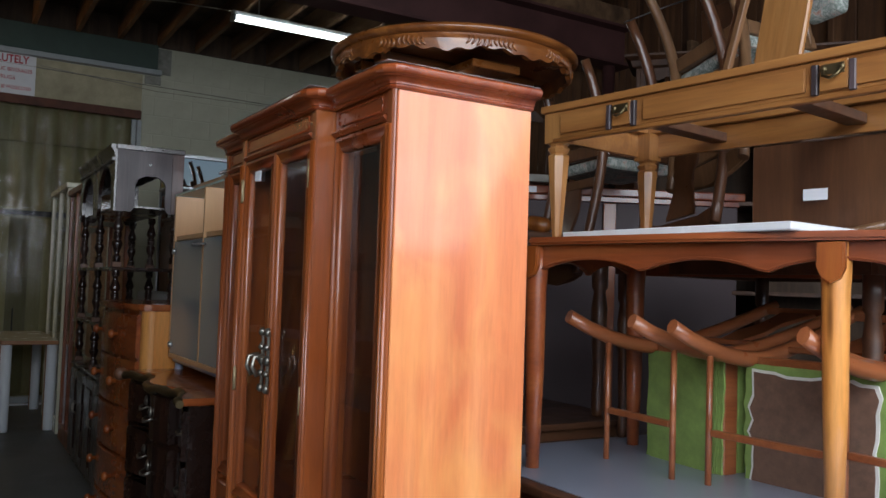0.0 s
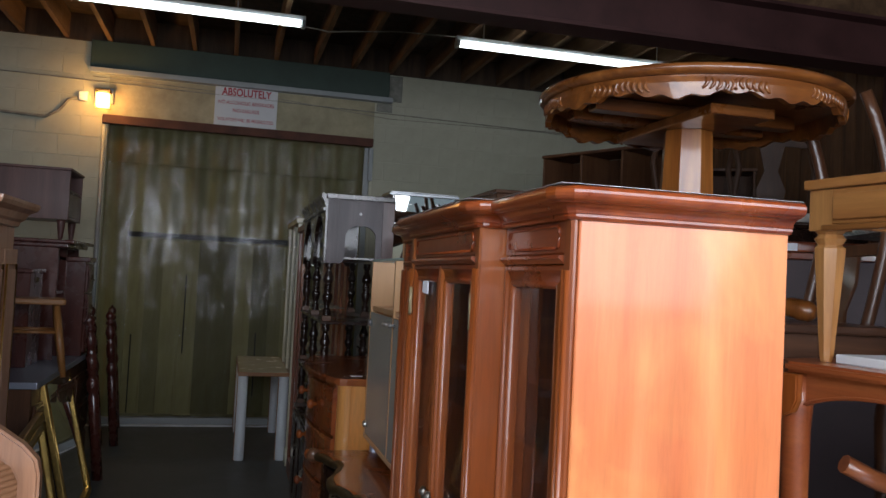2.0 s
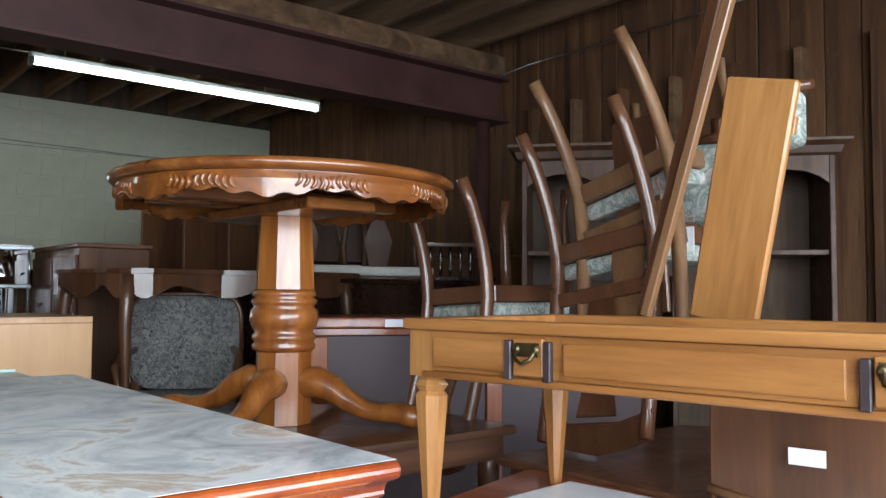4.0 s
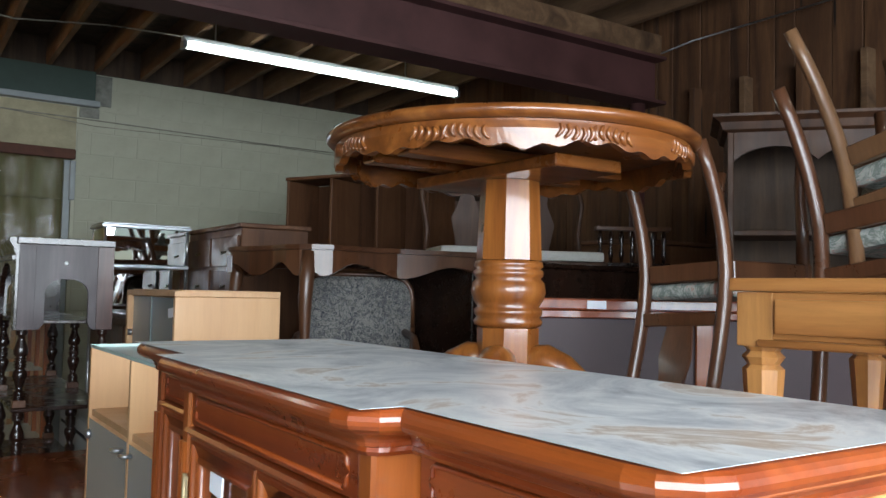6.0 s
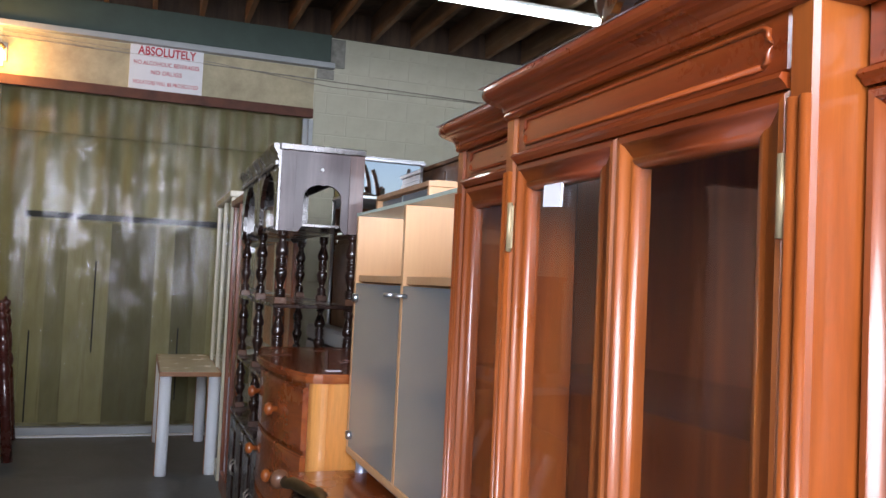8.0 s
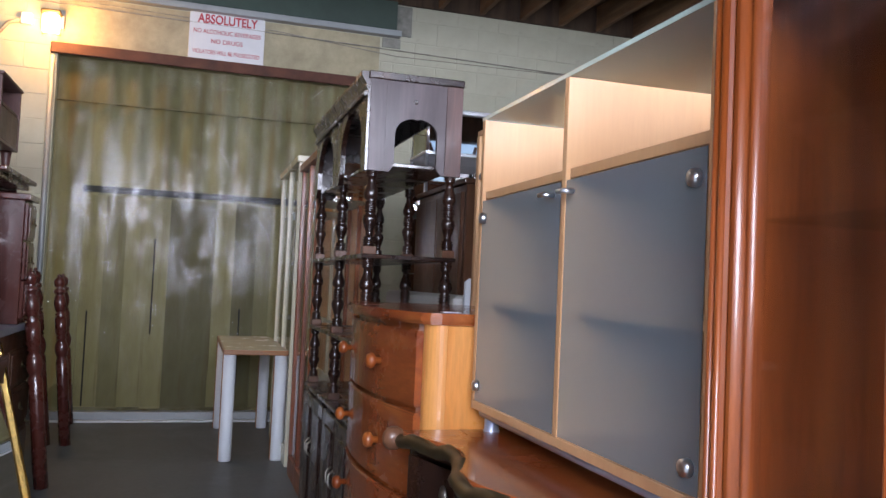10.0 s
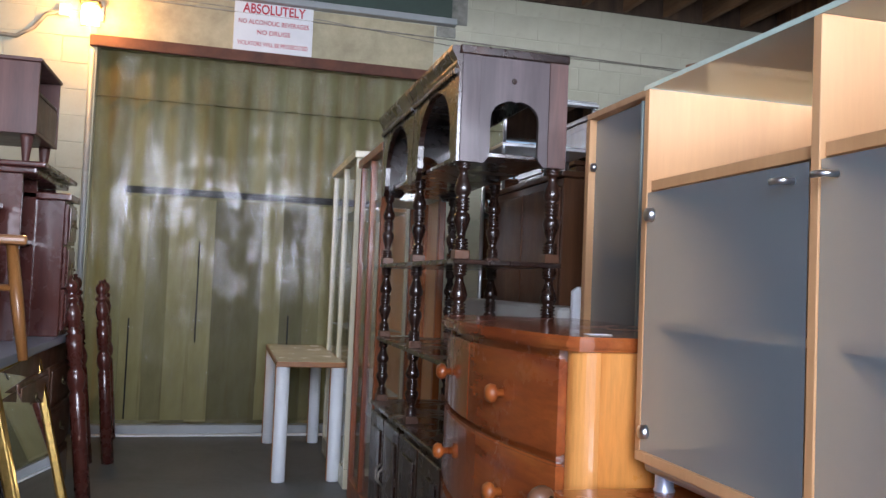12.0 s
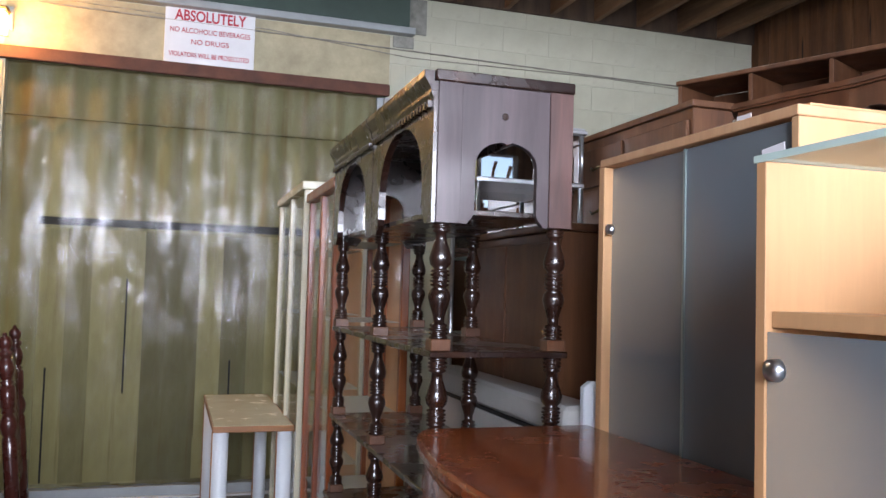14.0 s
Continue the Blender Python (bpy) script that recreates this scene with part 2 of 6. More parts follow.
def concrete():
    m, nt, b = mat("worn_concrete_floor")
    v = coords(nt, (1, 1, 1))
    f = noise_node(nt, v, 1.3, 10, 0.65, 0.6)
    g = noise_node(nt, v, 30, 6, 0.7)
    c = ramp(nt, f, [(0.3, (0.075, 0.085, 0.09)), (0.5, (0.11, 0.12, 0.125)), (0.7, (0.16, 0.17, 0.17))])
    c2 = ramp(nt, g, [(0.3, (0.75, 0.75, 0.75)), (0.7, (1, 1, 1))])
    c = mix(nt, "MULTIPLY", 0.8, c, c2)
    nt.links.new(c, b.inputs["Base Color"])
    r = ramp(nt, f, [(0.3, (0.35,) * 3), (0.7, (0.7,) * 3)])
    nt.links.new(r, b.inputs["Roughness"])
    bump(nt, b, g, 0.25, 0.002)
    return m


def floral(name, ground, c1, c2, scale):
    m, nt, b = mat(name)
    v = coords(nt, (1, 1, 1))
    vo = nt.nodes.new("ShaderNodeTexVoronoi")
    vo.inputs["Scale"].default_value = scale
    nt.links.new(v, vo.inputs["Vector"])
    f = noise_node(nt, v, scale * 0.6, 6, 0.75, 2.0)
    c = ramp(nt, f, [(0.40, ground), (0.47, c1), (0.55, ground), (0.62, c2)])
    d = ramp(nt, vo.outputs["Distance"], [(0.2, (0.55, 0.55, 0.55)), (0.5, (1, 1, 1))])
    c = mix(nt, "MULTIPLY", 0.6, c, d)
    nt.links.new(c, b.inputs["Base Color"])
    b.inputs["Roughness"].default_value = 0.9
    return m


def fibreglass(name="yellowed_fibreglass_sheet", k=1.0):
    """Ribbed translucent sheet, yellowed, lit through from outside."""
    m, nt, b = mat(name)
    out = nt.nodes["Material Output"]
    v = coords(nt, (1, 1, 0.35))
    f = noise_node(nt, v, 2.2, 7, 0.6)
    c = ramp(nt, f, [(0.3, (0.13 * k, 0.11 * k, 0.045 * k)), (0.5, (0.21 * k, 0.185 * k, 0.09 * k)), (0.72, (0.30 * k, 0.28 * k, 0.17 * k))])
    streak = noise_node(nt, coords(nt, (9, 1, 0.35)), 1.3, 5, 0.6)
    sf = ramp(nt, streak, [(0.52, (0, 0, 0)), (0.66, (0.6, 0.6, 0.6))])
    c = mix(nt, "MIX", sf, c, (0.17, 0.10, 0.035))
    nt.links.new(c, b.inputs["Base Color"])
    b.inputs["Roughness"].default_value = 0.5
    b.inputs["Specular IOR Level"].default_value = 0.3
    tr, mx = nt.nodes.new("ShaderNodeBsdfTranslucent"), nt.nodes.new("ShaderNodeMixShader")
    nt.links.new(c, tr.inputs[0])
    mx.inputs[0].default_value = 0.4
    nt.links.new(b.outputs[0], mx.inputs[1])
    nt.links.new(tr.outputs[0], mx.inputs[2])
    nt.links.new(mx.outputs[0], out.inputs[0])
    return m


CLEAR = mat("clear_inner_face")[0]
_nt = CLEAR.node_tree
_tr = _nt.nodes.new("ShaderNodeBsdfTransparent")
_nt.links.new(_tr.outputs[0], _nt.nodes["Material Output"].inputs[0])
BLOCK, DUST, CONC, FIBRE = block_paint(), dusty(), concrete(), fibreglass()
FIBRE_NEW, FIBRE_DIM = fibreglass("paler_sheet_strip", 2.1), fibreglass("dim_sheet_strip", 1.5)
FLORAL = floral("floral_chair_fabric", (0.48, 0.49, 0.45), (0.16, 0.20, 0.17), (0.40, 0.20, 0.15), 14)
TAPESTRY = floral("grey_leaf_tapestry", (0.035, 0.04, 0.05), (0.30, 0.28, 0.25), (0.24, 0.23, 0.22), 34)

# ---- builders ----


def bm_box(bm, x0, x1, y0, y1, z0, z1, bevel=0.0, seg=2):
    r = bmesh.ops.create_cube(bm, size=1)
    vs = r["verts"]
    for v in vs:
        v.co = Vector(((x0 + x1) / 2 + v.co.x * (x1 - x0), (y0 + y1) / 2 + v.co.y * (y1 - y0), (z0 + z1) / 2 + v.co.z * (z1 - z0)))
    if bevel:
        es = {e for v in vs for e in v.link_edges}
        bmesh.ops.bevel(bm, geom=list(es), offset=min(bevel, abs(x1 - x0) / 2.2, abs(y1 - y0) / 2.2, abs(z1 - z0) / 2.2), segments=seg, affect="EDGES", profile=0.6)
    return bm


def box(x0, x1, y0, y1, z0, z1, bevel=0.002, seg=1):
    return bm_box(bmesh.new(), x0, x1, y0, y1, z0, z1, bevel, seg)


def lathe(profile, x=0, y=0, z=0, n=20, bm=None, axis="z", cap=True):
    """Turned piece: profile of (radius, height) round the axis through x, y, z."""
    bm = bm or bmesh.new()
    rings = []
    for r, h in profile:
        ring = []
        for i in range(n):
            a = 2 * math.pi * i / n
            p = (r * math.cos(a), r * math.sin(a), h)
            if axis == "x":
                p = (h, p[0], p[1])
            elif axis == "y":
                p = (p[0], h, p[1])
            ring.append(bm.verts.new((p[0] + x, p[1] + y, p[2] + z)))
        rings.append(ring)
    for a, b in zip(rings, rings[1:]):
        for i in range(n):
            f = bm.faces.new((a[i], a[(i + 1) % n], b[(i + 1) % n], b[i]))
            f.smooth = True
    if cap:
        bm.faces.new(rings[0][::-1])
        bm.faces.new(rings[-1])
    return bm


def prism(pts, axis, a, b, bm=None, bevel=0.0):
    """Outline of (u, v) pushed along an axis from a to b. u, v are the other two axes in order."""
    bm = bm or bmesh.new()

    def put(u, v, w):
        return {"x": (w, u, v), "y": (u, w, v), "z": (u, v, w)}[axis]
    lo = [bm.verts.new(put(u, v, a)) for u, v in pts]
    hi = [bm.verts.new(put(u, v, b)) for u, v in pts]
    f1, f2 = bm.faces.new(lo), bm.faces.new(hi[::-1])
    n = len(pts)
    for i in range(n):
        bm.faces.new((lo[i], hi[i], hi[(i + 1) % n], lo[(i + 1) % n]))
    bmesh.ops.recalc_face_normals(bm, faces=bm.faces[:])
    if bevel:
        bmesh.ops.bevel(bm, geom=list(f1.edges) + list(f2.edges), offset=bevel, segments=2, affect="EDGES")
    return bm


def sweep(path, r, n=10, bm=None, flat=1.0):
    """Round or flattened bar along a path of (x, y, z) or (x, y, z, radius)."""
    bm = bm or bmesh.new()
    P = [Vector(p[:3]) for p in path]
    R = [p[3] if len(p) > 3 else r for p in path]
    rings = []
    up = Vector((0, 0, 1))
    if abs((P[-1] - P[0]).normalized().z) > 0.8:
        up = Vector((0, 1, 0))
    for i, p in enumerate(P):
        d = (P[min(i + 1, len(P) - 1)] - P[max(i - 1, 0)]).normalized()
        s = d.cross(up).normalized()
        t = s.cross(d).normalized()
        rings.append([bm.verts.new(p + s * R[i] * math.cos(2 * math.pi * k / n) + t * R[i] * flat * math.sin(2 * math.pi * k / n)) for k in range(n)])
    for a, b in zip(rings, rings[1:]):
        for i in range(n):
            f = bm.faces.new((a[i], a[(i + 1) % n], b[(i + 1) % n], b[i]))
            f.smooth = True
    bm.faces.new(rings[0][::-1])
    bm.faces.new(rings[-1])
    return bm


def moulding(profile, path, bm=None):
    """Profile of (out, z) run along a plan path of (x, y), mitred; out is to the right of the path."""
    bm = bm or bmesh.new()
    P = [Vector(p) for p in path]
    rings = []
    for i, p in enumerate(P):
        d0 = (P[i] - P[i - 1]).normalized() if i else (P[1] - P[0]).normalized()
        d1 = (P[i + 1] - P[i]).normalized() if i < len(P) - 1 else d0
        n0, n1 = Vector((d0.y, -d0.x)), Vector((d1.y, -d1.x))
        m = (n0 + n1).normalized()
        m /= max(0.3, m.dot(n0))
        rings.append([bm.verts.new((p.x + m.x * o, p.y + m.y * o, z)) for o, z in profile])
    k = len(profile)
    for a, b in zip(rings, rings[1:]):
        for i in range(k):
            bm.faces.new((a[i], b[i], b[(i + 1) % k], a[(i + 1) % k]))
    bm.faces.new(rings[0])
    bm.faces.new(rings[-1][::-1])
    bmesh.ops.recalc_face_normals(bm, faces=bm.faces[:])
    return bm


def join(*bms):
    base = bms[0]
    for o in bms[1:]:
        me = bpy.data.meshes.new("tmp")
        o.to_mesh(me)
        o.free()
        base.from_mesh(me)
        bpy.data.meshes.remove(me)
    return base


def spin(bm, m):
    bm.transform(m)
    return bm


def part(name, bm, material, parent, label=""):
    me = bpy.data.meshes.new(name)
    bm.to_mesh(me)
    bm.free()
    me.materials.append(material)
    if material in (GLASS, GLASS_DARK, FROST, TOPGLASS):
        # gloss and haze on the outer face alone
        me.materials.append(CLEAR)
        big = max(p.area for p in me.polygons)
        for p in me.polygons:
            p.material_index = 0 if p.area > 0.8 * big and sum(p.normal) < 0 else 1
    ob = new(name, me)
    ob.parent = parent
    if label:
        tagged(ob, label)
    return ob


def thing(name, label, category, loc=(0, 0, 0), rz=0, group="", rx=0, ry=0):
    e = new(name)
    e.empty_display_size = 0.1
    e.matrix_world = pose(*loc, rx, ry, rz)
    return tagged(e, label, category, group)


def structure(name, bm, material, label=""):
    me = bpy.data.meshes.new(name)
    bm.to_mesh(me)
    bm.free()
    me.materials.append(material)
    return tagged(new(name, me), label or name.replace("_", " "), "", "", "structure")


def knob_profile(r=0.017):
    return [(r * 0.45, 0), (r * 0.4, r * 0.8), (r * 0.9, r * 1.1), (r * 1.0, r * 1.6), (r * 0.75, r * 2.1), (r * 0.2, r * 2.3)]


def scallop(x0, x1, ztop, zlow, zhigh, waves=3, n=40):
    """Apron outline with a wavy lower edge."""
    pts = [(x0, ztop), (x0, zlow)]
    for i in range(1, n):
        t = i / n
        s = abs(math.sin(math.pi * t * waves))
        pts.append((x0 + (x1 - x0) * t, zlow + (zhigh - zlow) * s ** 0.7))
    return pts + [(x1, zlow), (x1, ztop)]


# ---- structure ----
WY = 9.22
structure("floor", box(-3.6, 5.2, -1.6, 9.4, -0.15, 0.0, 0), CONC, "worn grey concrete warehouse floor")
structure("ground", box(-60, 60, -80, 60, -0.3, -0.16, 0), CONC, "pale concrete yard outside the bay door")
structure("wall_north", join(box(-3.6, -0.93, WY, WY + 0.2, 0, 4.05, 0), box(1.72, 5.2, WY, WY + 0.2, 0, 4.05, 0), box(-0.93, 1.72, WY, WY + 0.2, 3.0, 4.05, 0)), BLOCK, "cream painted concrete block wall with a door opening")
# unseen wall, its opening made up for the fill, its boards dark for contrast
structure("wall_west", join(box(-3.8, -3.6, 1.1, 9.4, 0, 4.05, 0), box(-3.8, -3.6, -1.6, -1.2, 0, 4.05, 0), box(-3.8, -3.6, -1.2, 1.1, 3.2, 4.05, 0)), DIMWALL, "unseen side wall with an added opening, dark to cut bounced light")
structure("wall_east", box(5.1, 5.3, -1.6, 9.4, 0, 4.05, 0), ROUGHWOOD, "rough sawn board side wall")
# unseen wall behind the start, given dark boards to hold bounce light down
structure("wall_south", join(box(-3.6, -2.9, -1.2, -1.0, 0, 4.05, 0), box(4.7, 5.1, -1.2, -1.0, 0, 4.05, 0), box(-2.9, 4.7, -1.2, -1.0, 3.4, 4.05, 0)), DIMWALL, "unseen wall round the bay door, dark to cut bounced light")
structure("ceiling", box(-3.8, 5.3, -1.2, 9.4, 4.05, 4.12, 0), DIMWALL, "dark timber roof deck")
for i in range(22):
    x = -3.4 + i * 0.405
    structure("trim", box(x, x + 0.045, -1.0, WY - 0.01, 3.80, 4.045, 0.003), JOIST, "dark timber roof joist")

structure("trim", box(-3.6, 5.1, WY - 0.04, WY - 0.002, 3.79, 4.048, 0), DIMWALL, "dark header board along the wall top")
beam = join(box(-3.6, 5.09, 5.28, 5.52, 3.27, 3.295, 0.002), box(-3.6, 5.09, 5.28, 5.52, 3.60, 3.625, 0.002), box(-3.6, 5.09, 5.39, 5.41, 3.295, 3.60, 0))
structure("trim", beam, BEAMRED, "red oxide steel roof beam")
structure("trim", box(-3.6, 5.09, 5.33, 5.47, 3.626, 3.798, 0.003), JOIST, "timber packing on the steel beam")
structure("trim", lathe([(0.055, 0), (0.055, 3.268)], 4.9, 5.4, 0), BEAMRED, "red oxide steel post")
structure("trim", box(-0.98, 1.74, WY - 0.045, WY - 0.002, 2.985, 3.075, 0.006), LINTEL, "rust brown timber lintel")
structure("trim", box(-1.12, 1.88, WY - 0.06, WY - 0.002, 3.53, 3.80, 0.004), GREENBAND, "dark green fascia above the door")
structure("trim", box(-1.12, 1.92, WY - 0.09, WY - 0.002, 3.475, 3.528, 0.004), GREYPAINT, "grey steel rail above the door")

# corrugated sheet door
bm = bmesh.new()
cols = 160
rows = [0.06, 1.0, 1.9, 3.0]
grid = []
for i in range(cols + 1):
    x = -0.93 + 2.65 * i / cols
    grid.append([bm.verts.new((x, WY + 0.09 + 0.018 * math.sin(x * 2 * math.pi / 0.235), z)) for z in rows])
for i in range(cols):
    for j in range(len(rows) - 1):
        bm.faces.new((grid[i][j], grid[i + 1][j], grid[i + 1][j + 1], grid[i][j + 1])).smooth = True
structure("door_1", bm, FIBRE, "yellowed corrugated translucent sheet door")

# ---- wall details ----
def sign():
    t = thing("warning_sign", "white board sign with faded red lettering above the sheet door", "sign", (0.08, WY - 0.025, 3.055))
    part("board", box(0, 0.63, 0.0, 0.02, 0, 0.45, 0.003), WHITESIGN, t)
    rows_ = [("ABSOLUTELY", 0.335, 0.108), ("NO ALCOHOLIC BEVERAGES", 0.245, 0.052), ("NO DRUGS", 0.165, 0.052), ("VIOLATORS WILL BE PROSECUTED", 0.07, 0.048)]
    for text, z, size in rows_:
        cu = bpy.data.curves.new("lettering", "FONT")
        cu.body, cu.size, cu.extrude, cu.align_x = text, size, 0.001, "CENTER"
        cu.offset = size * (0.022 if size > 0.1 else 0.008)
        tmp = bpy.data.objects.new("lettering", cu)
        scene.collection.objects.link(tmp)
        me = bpy.data.meshes.new_from_object(tmp.evaluated_get(bpy.context.evaluated_depsgraph_get()))
        bpy.data.objects.remove(tmp)
        w = max(v.co.x for v in me.vertices) - min(v.co.x for v in me.vertices)
        k = min(1.0, 0.56 / w)
        if size > 0.1:
            k = 0.50 / w
        me.transform(Matrix.Translation((0.315, -0.003, z)) @ Euler((radians(90), 0, 0)).to_matrix().to_4x4() @ Matrix.Diagonal((k, 1, 1, 1)))
        me.materials.append(RED)
        o = new("lettering", me)
        o.parent = t


sign()


def wall_lamp():
    t = thing("wall_lantern", "glowing amber lantern fixed to the cream block wall beside the door", "wall lamp", (-0.98, WY, 3.2))
    part("back_plate", box(-0.09, 0.09, -0.03, -0.001, -0.02, 0.14, 0.006), GREYPAINT, t)
    part("hood", box(-0.075, 0.075, -0.14, -0.03, 0.075, 0.11, 0.01), BRASS, t)
    part("lens", box(-0.062, 0.062, -0.13, -0.03, -0.07, 0.074, 0.02, 2), AMBER, t)
    part("bulb", lathe([(0.02, 0), (0.035, 0.02), (0.035, 0.05), (0.01, 0.07)], 0, -0.15, -0.03, 12), AMBER_HOT, t)
    part("guard", sweep([(-0.07, -0.05, -0.075), (0, -0.15, -0.09), (0.07, -0.05, -0.075)], 0.004, 6), BRASS, t)
    b = thing("junction_box", "small white electrical box on the block wall by the lantern", "junction box", (-1.17, WY - 0.001, 3.22))
    part("box", box(-0.04, 0.04, -0.05, 0, -0.03, 0.06, 0.004), WHITE, b)


wall_lamp()
lamp("lantern_light", "POINT", 24, (1.0, 0.50, 0.13), pose(-0.98, WY - 0.24, 3.22)).data.shadow_soft_size = 0.06


def cable(pts, r=0.008, mat_=None, label="grey cable clipped to the block wall"):
    t = thing("cable", label, "cable", pts[0])
    o = Vector(pts[0])
    part("sheath", sweep([tuple(Vector(p) - o) for p in pts], r, 6), mat_ or CABLE, t)


cable([(-1.2, WY - 0.03, 3.22), (-1.3, WY - 0.03, 3.19), (-1.38, WY - 0.03, 3.08), (-1.5, WY - 0.03, 3.0), (-1.75, WY - 0.02, 3.01), (-2.4, WY - 0.02, 3.04), (-3.5, WY - 0.02, 3.05)], 0.016)
cable([(-3.5, WY - 0.02, 3.44), (-1.1, WY - 0.02, 3.40), (0.5, WY - 0.02, 3.38), (2.1, WY - 0.02, 3.36), (3.4, WY - 0.02, 3.34), (5.05, WY - 0.02, 3.33)], 0.006)
cable([(-1.1, WY - 0.015, 3.445), (0.8, WY - 0.015, 3.40), (1.9, WY - 0.015, 3.31), (3.6, WY - 0.015, 3.33), (5.05, WY - 0.015, 3.29)], 0.004)
cable([(-2.6, 7.35, 3.78), (-0.9, 7.3, 3.66), (0.2, 7.28, 3.70), (1.0, 7.3, 3.62), (1.6, 7.32, 3.70), (2.1, 7.12, 3.66)], 0.006, None, "drooping grey cable between the ceiling lights")
cable([(-0.96, WY - 0.03, 0.02), (-0.955, WY - 0.03, 1.4), (-0.962, WY - 0.03, 2.96)], 0.022, GREYPAINT, "grey conduit beside the door frame")
# bright conduit high over the east side
cable([(4.7, 5.0, 3.52), (4.9, 4.9, 3.62), (5.0, 4.0, 3.66), (5.0, 2.6, 3.70)], 0.006, STEEL, "thin bright cable along the side wall")


def tube_light(x0, x1, y, z):
    t = thing("fluorescent_light", "lit twin fluorescent strip light hanging under dark timber joists", "ceiling light", ((x0 + x1) / 2, y, 3.8), 0, "strip lights under the joists")
    h = (x1 - x0) / 2
    part("housing", box(-h, h, -0.022, 0.022, z - 3.8 + 0.035, z - 3.8 + 0.075, 0.006), WHITE, t)
    part("tube", lathe([(0.019, -h + 0.04), (0.019, h - 0.04)], 0, -0.025, z - 3.8 + 0.01, 12, None, "x"), TUBE, t)
    part("tube", lathe([(0.019, -h + 0.04), (0.019, h - 0.04)], 0, 0.028, z - 3.8 + 0.01, 12, None, "x"), TUBE, t)
    for s in (-1, 1):
        part("end_cap", box(s * h - 0.03 if s > 0 else -h, s * h if s > 0 else -h + 0.03, -0.045, 0.045, z - 3.8 - 0.02, z - 3.8 + 0.034, 0.004), GREYPAINT, t)
        jx = -3.3775 + 0.405 * round(((x0 + x1) / 2 + s * h * 0.7 + 3.3775) / 0.405) - (x0 + x1) / 2
        part("hanger", sweep([(jx, 0, z - 3.8 + 0.074), (jx, 0, 0.001)], 0.006, 6), STEEL, t)


tube_light(2.05, 4.45, 7.08, 3.58)
tube_light(-1.62, 0.80, 7.08, 3.58)
tube_light(3.4, 4.1, 1.9, 3.55)

structure("trim", box(1.86, 2.03, WY - 0.016, WY - 0.0055, 3.50, 3.78, 0.004), MORTAR, "grey mortar patch beside the fascia")
structure("trim", box(1.76, 1.93, WY - 0.016, WY - 0.0055, 3.38, 3.47, 0.004), MORTAR, "grey mortar patch above the door corner")
structure("trim", box(-0.94, 1.74, WY - 0.008, WY - 0.0055, 3.08, 3.47, 0.002), plain("tan_stucco", (0.40, 0.36, 0.24), 0.85, 0, 0.2, 7, 0.5), "rough tan stucco above the door")
# blocks added between the outside lamp and the sheet to darken its lower part
for x0, x1, z1 in ((-0.45, 0.12, 0.95), (0.25, 0.95, 1.35), (1.05, 1.5, 1.1)):
    t = thing("crate", "unseen dark block added outside to shade the sheet door", "crate", (x0, 9.50, -0.16))
    part("body", box(0, x1 - x0, 0, 0.2, 0, z1 + 0.16, 0.004), DIMWALL, t)
for x, z0, z1 in ((-0.10, 0.72, 1.52), (-0.60, 0.12, 0.9), (0.62, 0.3, 0.95)):
    structure("trim", box(x, x + 0.012, WY + 0.0405, WY + 0.0435, z0, z1, 0), BLACK, "dark split in the sheet door")
# strips, plastic and trim of the sheet door
structure("trim", box(-0.68, 1.70, WY + 0.045, WY + 0.066, 1.88, 1.935, 0.002), BLACK, "dark rail across the sheet door")
sheet_door = bpy.data.objects["door_1"]
rnd = random.Random(12)
x = -0.66
while x < 1.55:
    w = rnd.uniform(0.13, 0.23)
    o = part("strip", box(-w / 2, w / 2, -0.002, 0.002, 0.09 + rnd.uniform(0, 0.03), 1.86, 0), rnd.choice((FIBRE, FIBRE_NEW, FIBRE_NEW, FIBRE_DIM)), sheet_door)
    o.matrix_basis = pose(x + w / 2, WY + 0.058, 0, rnd.uniform(-0.4, 0.4), 0, rnd.uniform(-3, 3))
    x += w * 0.97
structure("trim", box(-0.93, 1.72, WY + 0.04, WY + 0.06, 2.62, 2.630, 0.001), FIBRE, "thin wire line across the sheet door")
structure("trim", box(-0.93, 1.72, WY + 0.02, WY + 0.19, 0.0, 0.075, 0.004), GREYPAINT, "worn door sill")
structure("trim", box(-0.95, 1.7, WY - 0.06, WY - 0.002, 0.0, 0.012, 0.002), WHITE, "white painted line at the sill")
structure("trim", box(1.655, 1.715, WY + 0.01, WY + 0.05, 0.08, 2.98, 0.003), GREYPAINT, "grey door jamb")
structure("trim", box(1.70, 1.745, WY - 0.04, WY - 0.002, 2.62, 2.97, 0.003), GREYPAINT, "short pale board by the door head")
bm = bmesh.new()
rnd = random.Random(4)
nx, nz = 70, 44
gr = []
for i in range(nx + 1):
    col = []
    for j in range(nz + 1):
        x, z = -0.9 + 2.56 * i / nx, 0.12 + 2.84 * j / nz
        q = noise.noise(Vector((x * 2.2, 0.3, z * 0.9))) * 0.012 + noise.noise(Vector((x * 5, 5.0, z * 5.0))) * 0.004 + 0.012 * math.sin(x * 2 * math.pi / 0.235)
        col.append(bm.verts.new((x, WY + 0.012 + q * 0.8, z)))
    gr.append(col)
for i in range(nx):
    for j in range(nz):
        bm.faces.new((gr[i][j], gr[i + 1][j], gr[i + 1][j + 1], gr[i][j + 1])).smooth = True


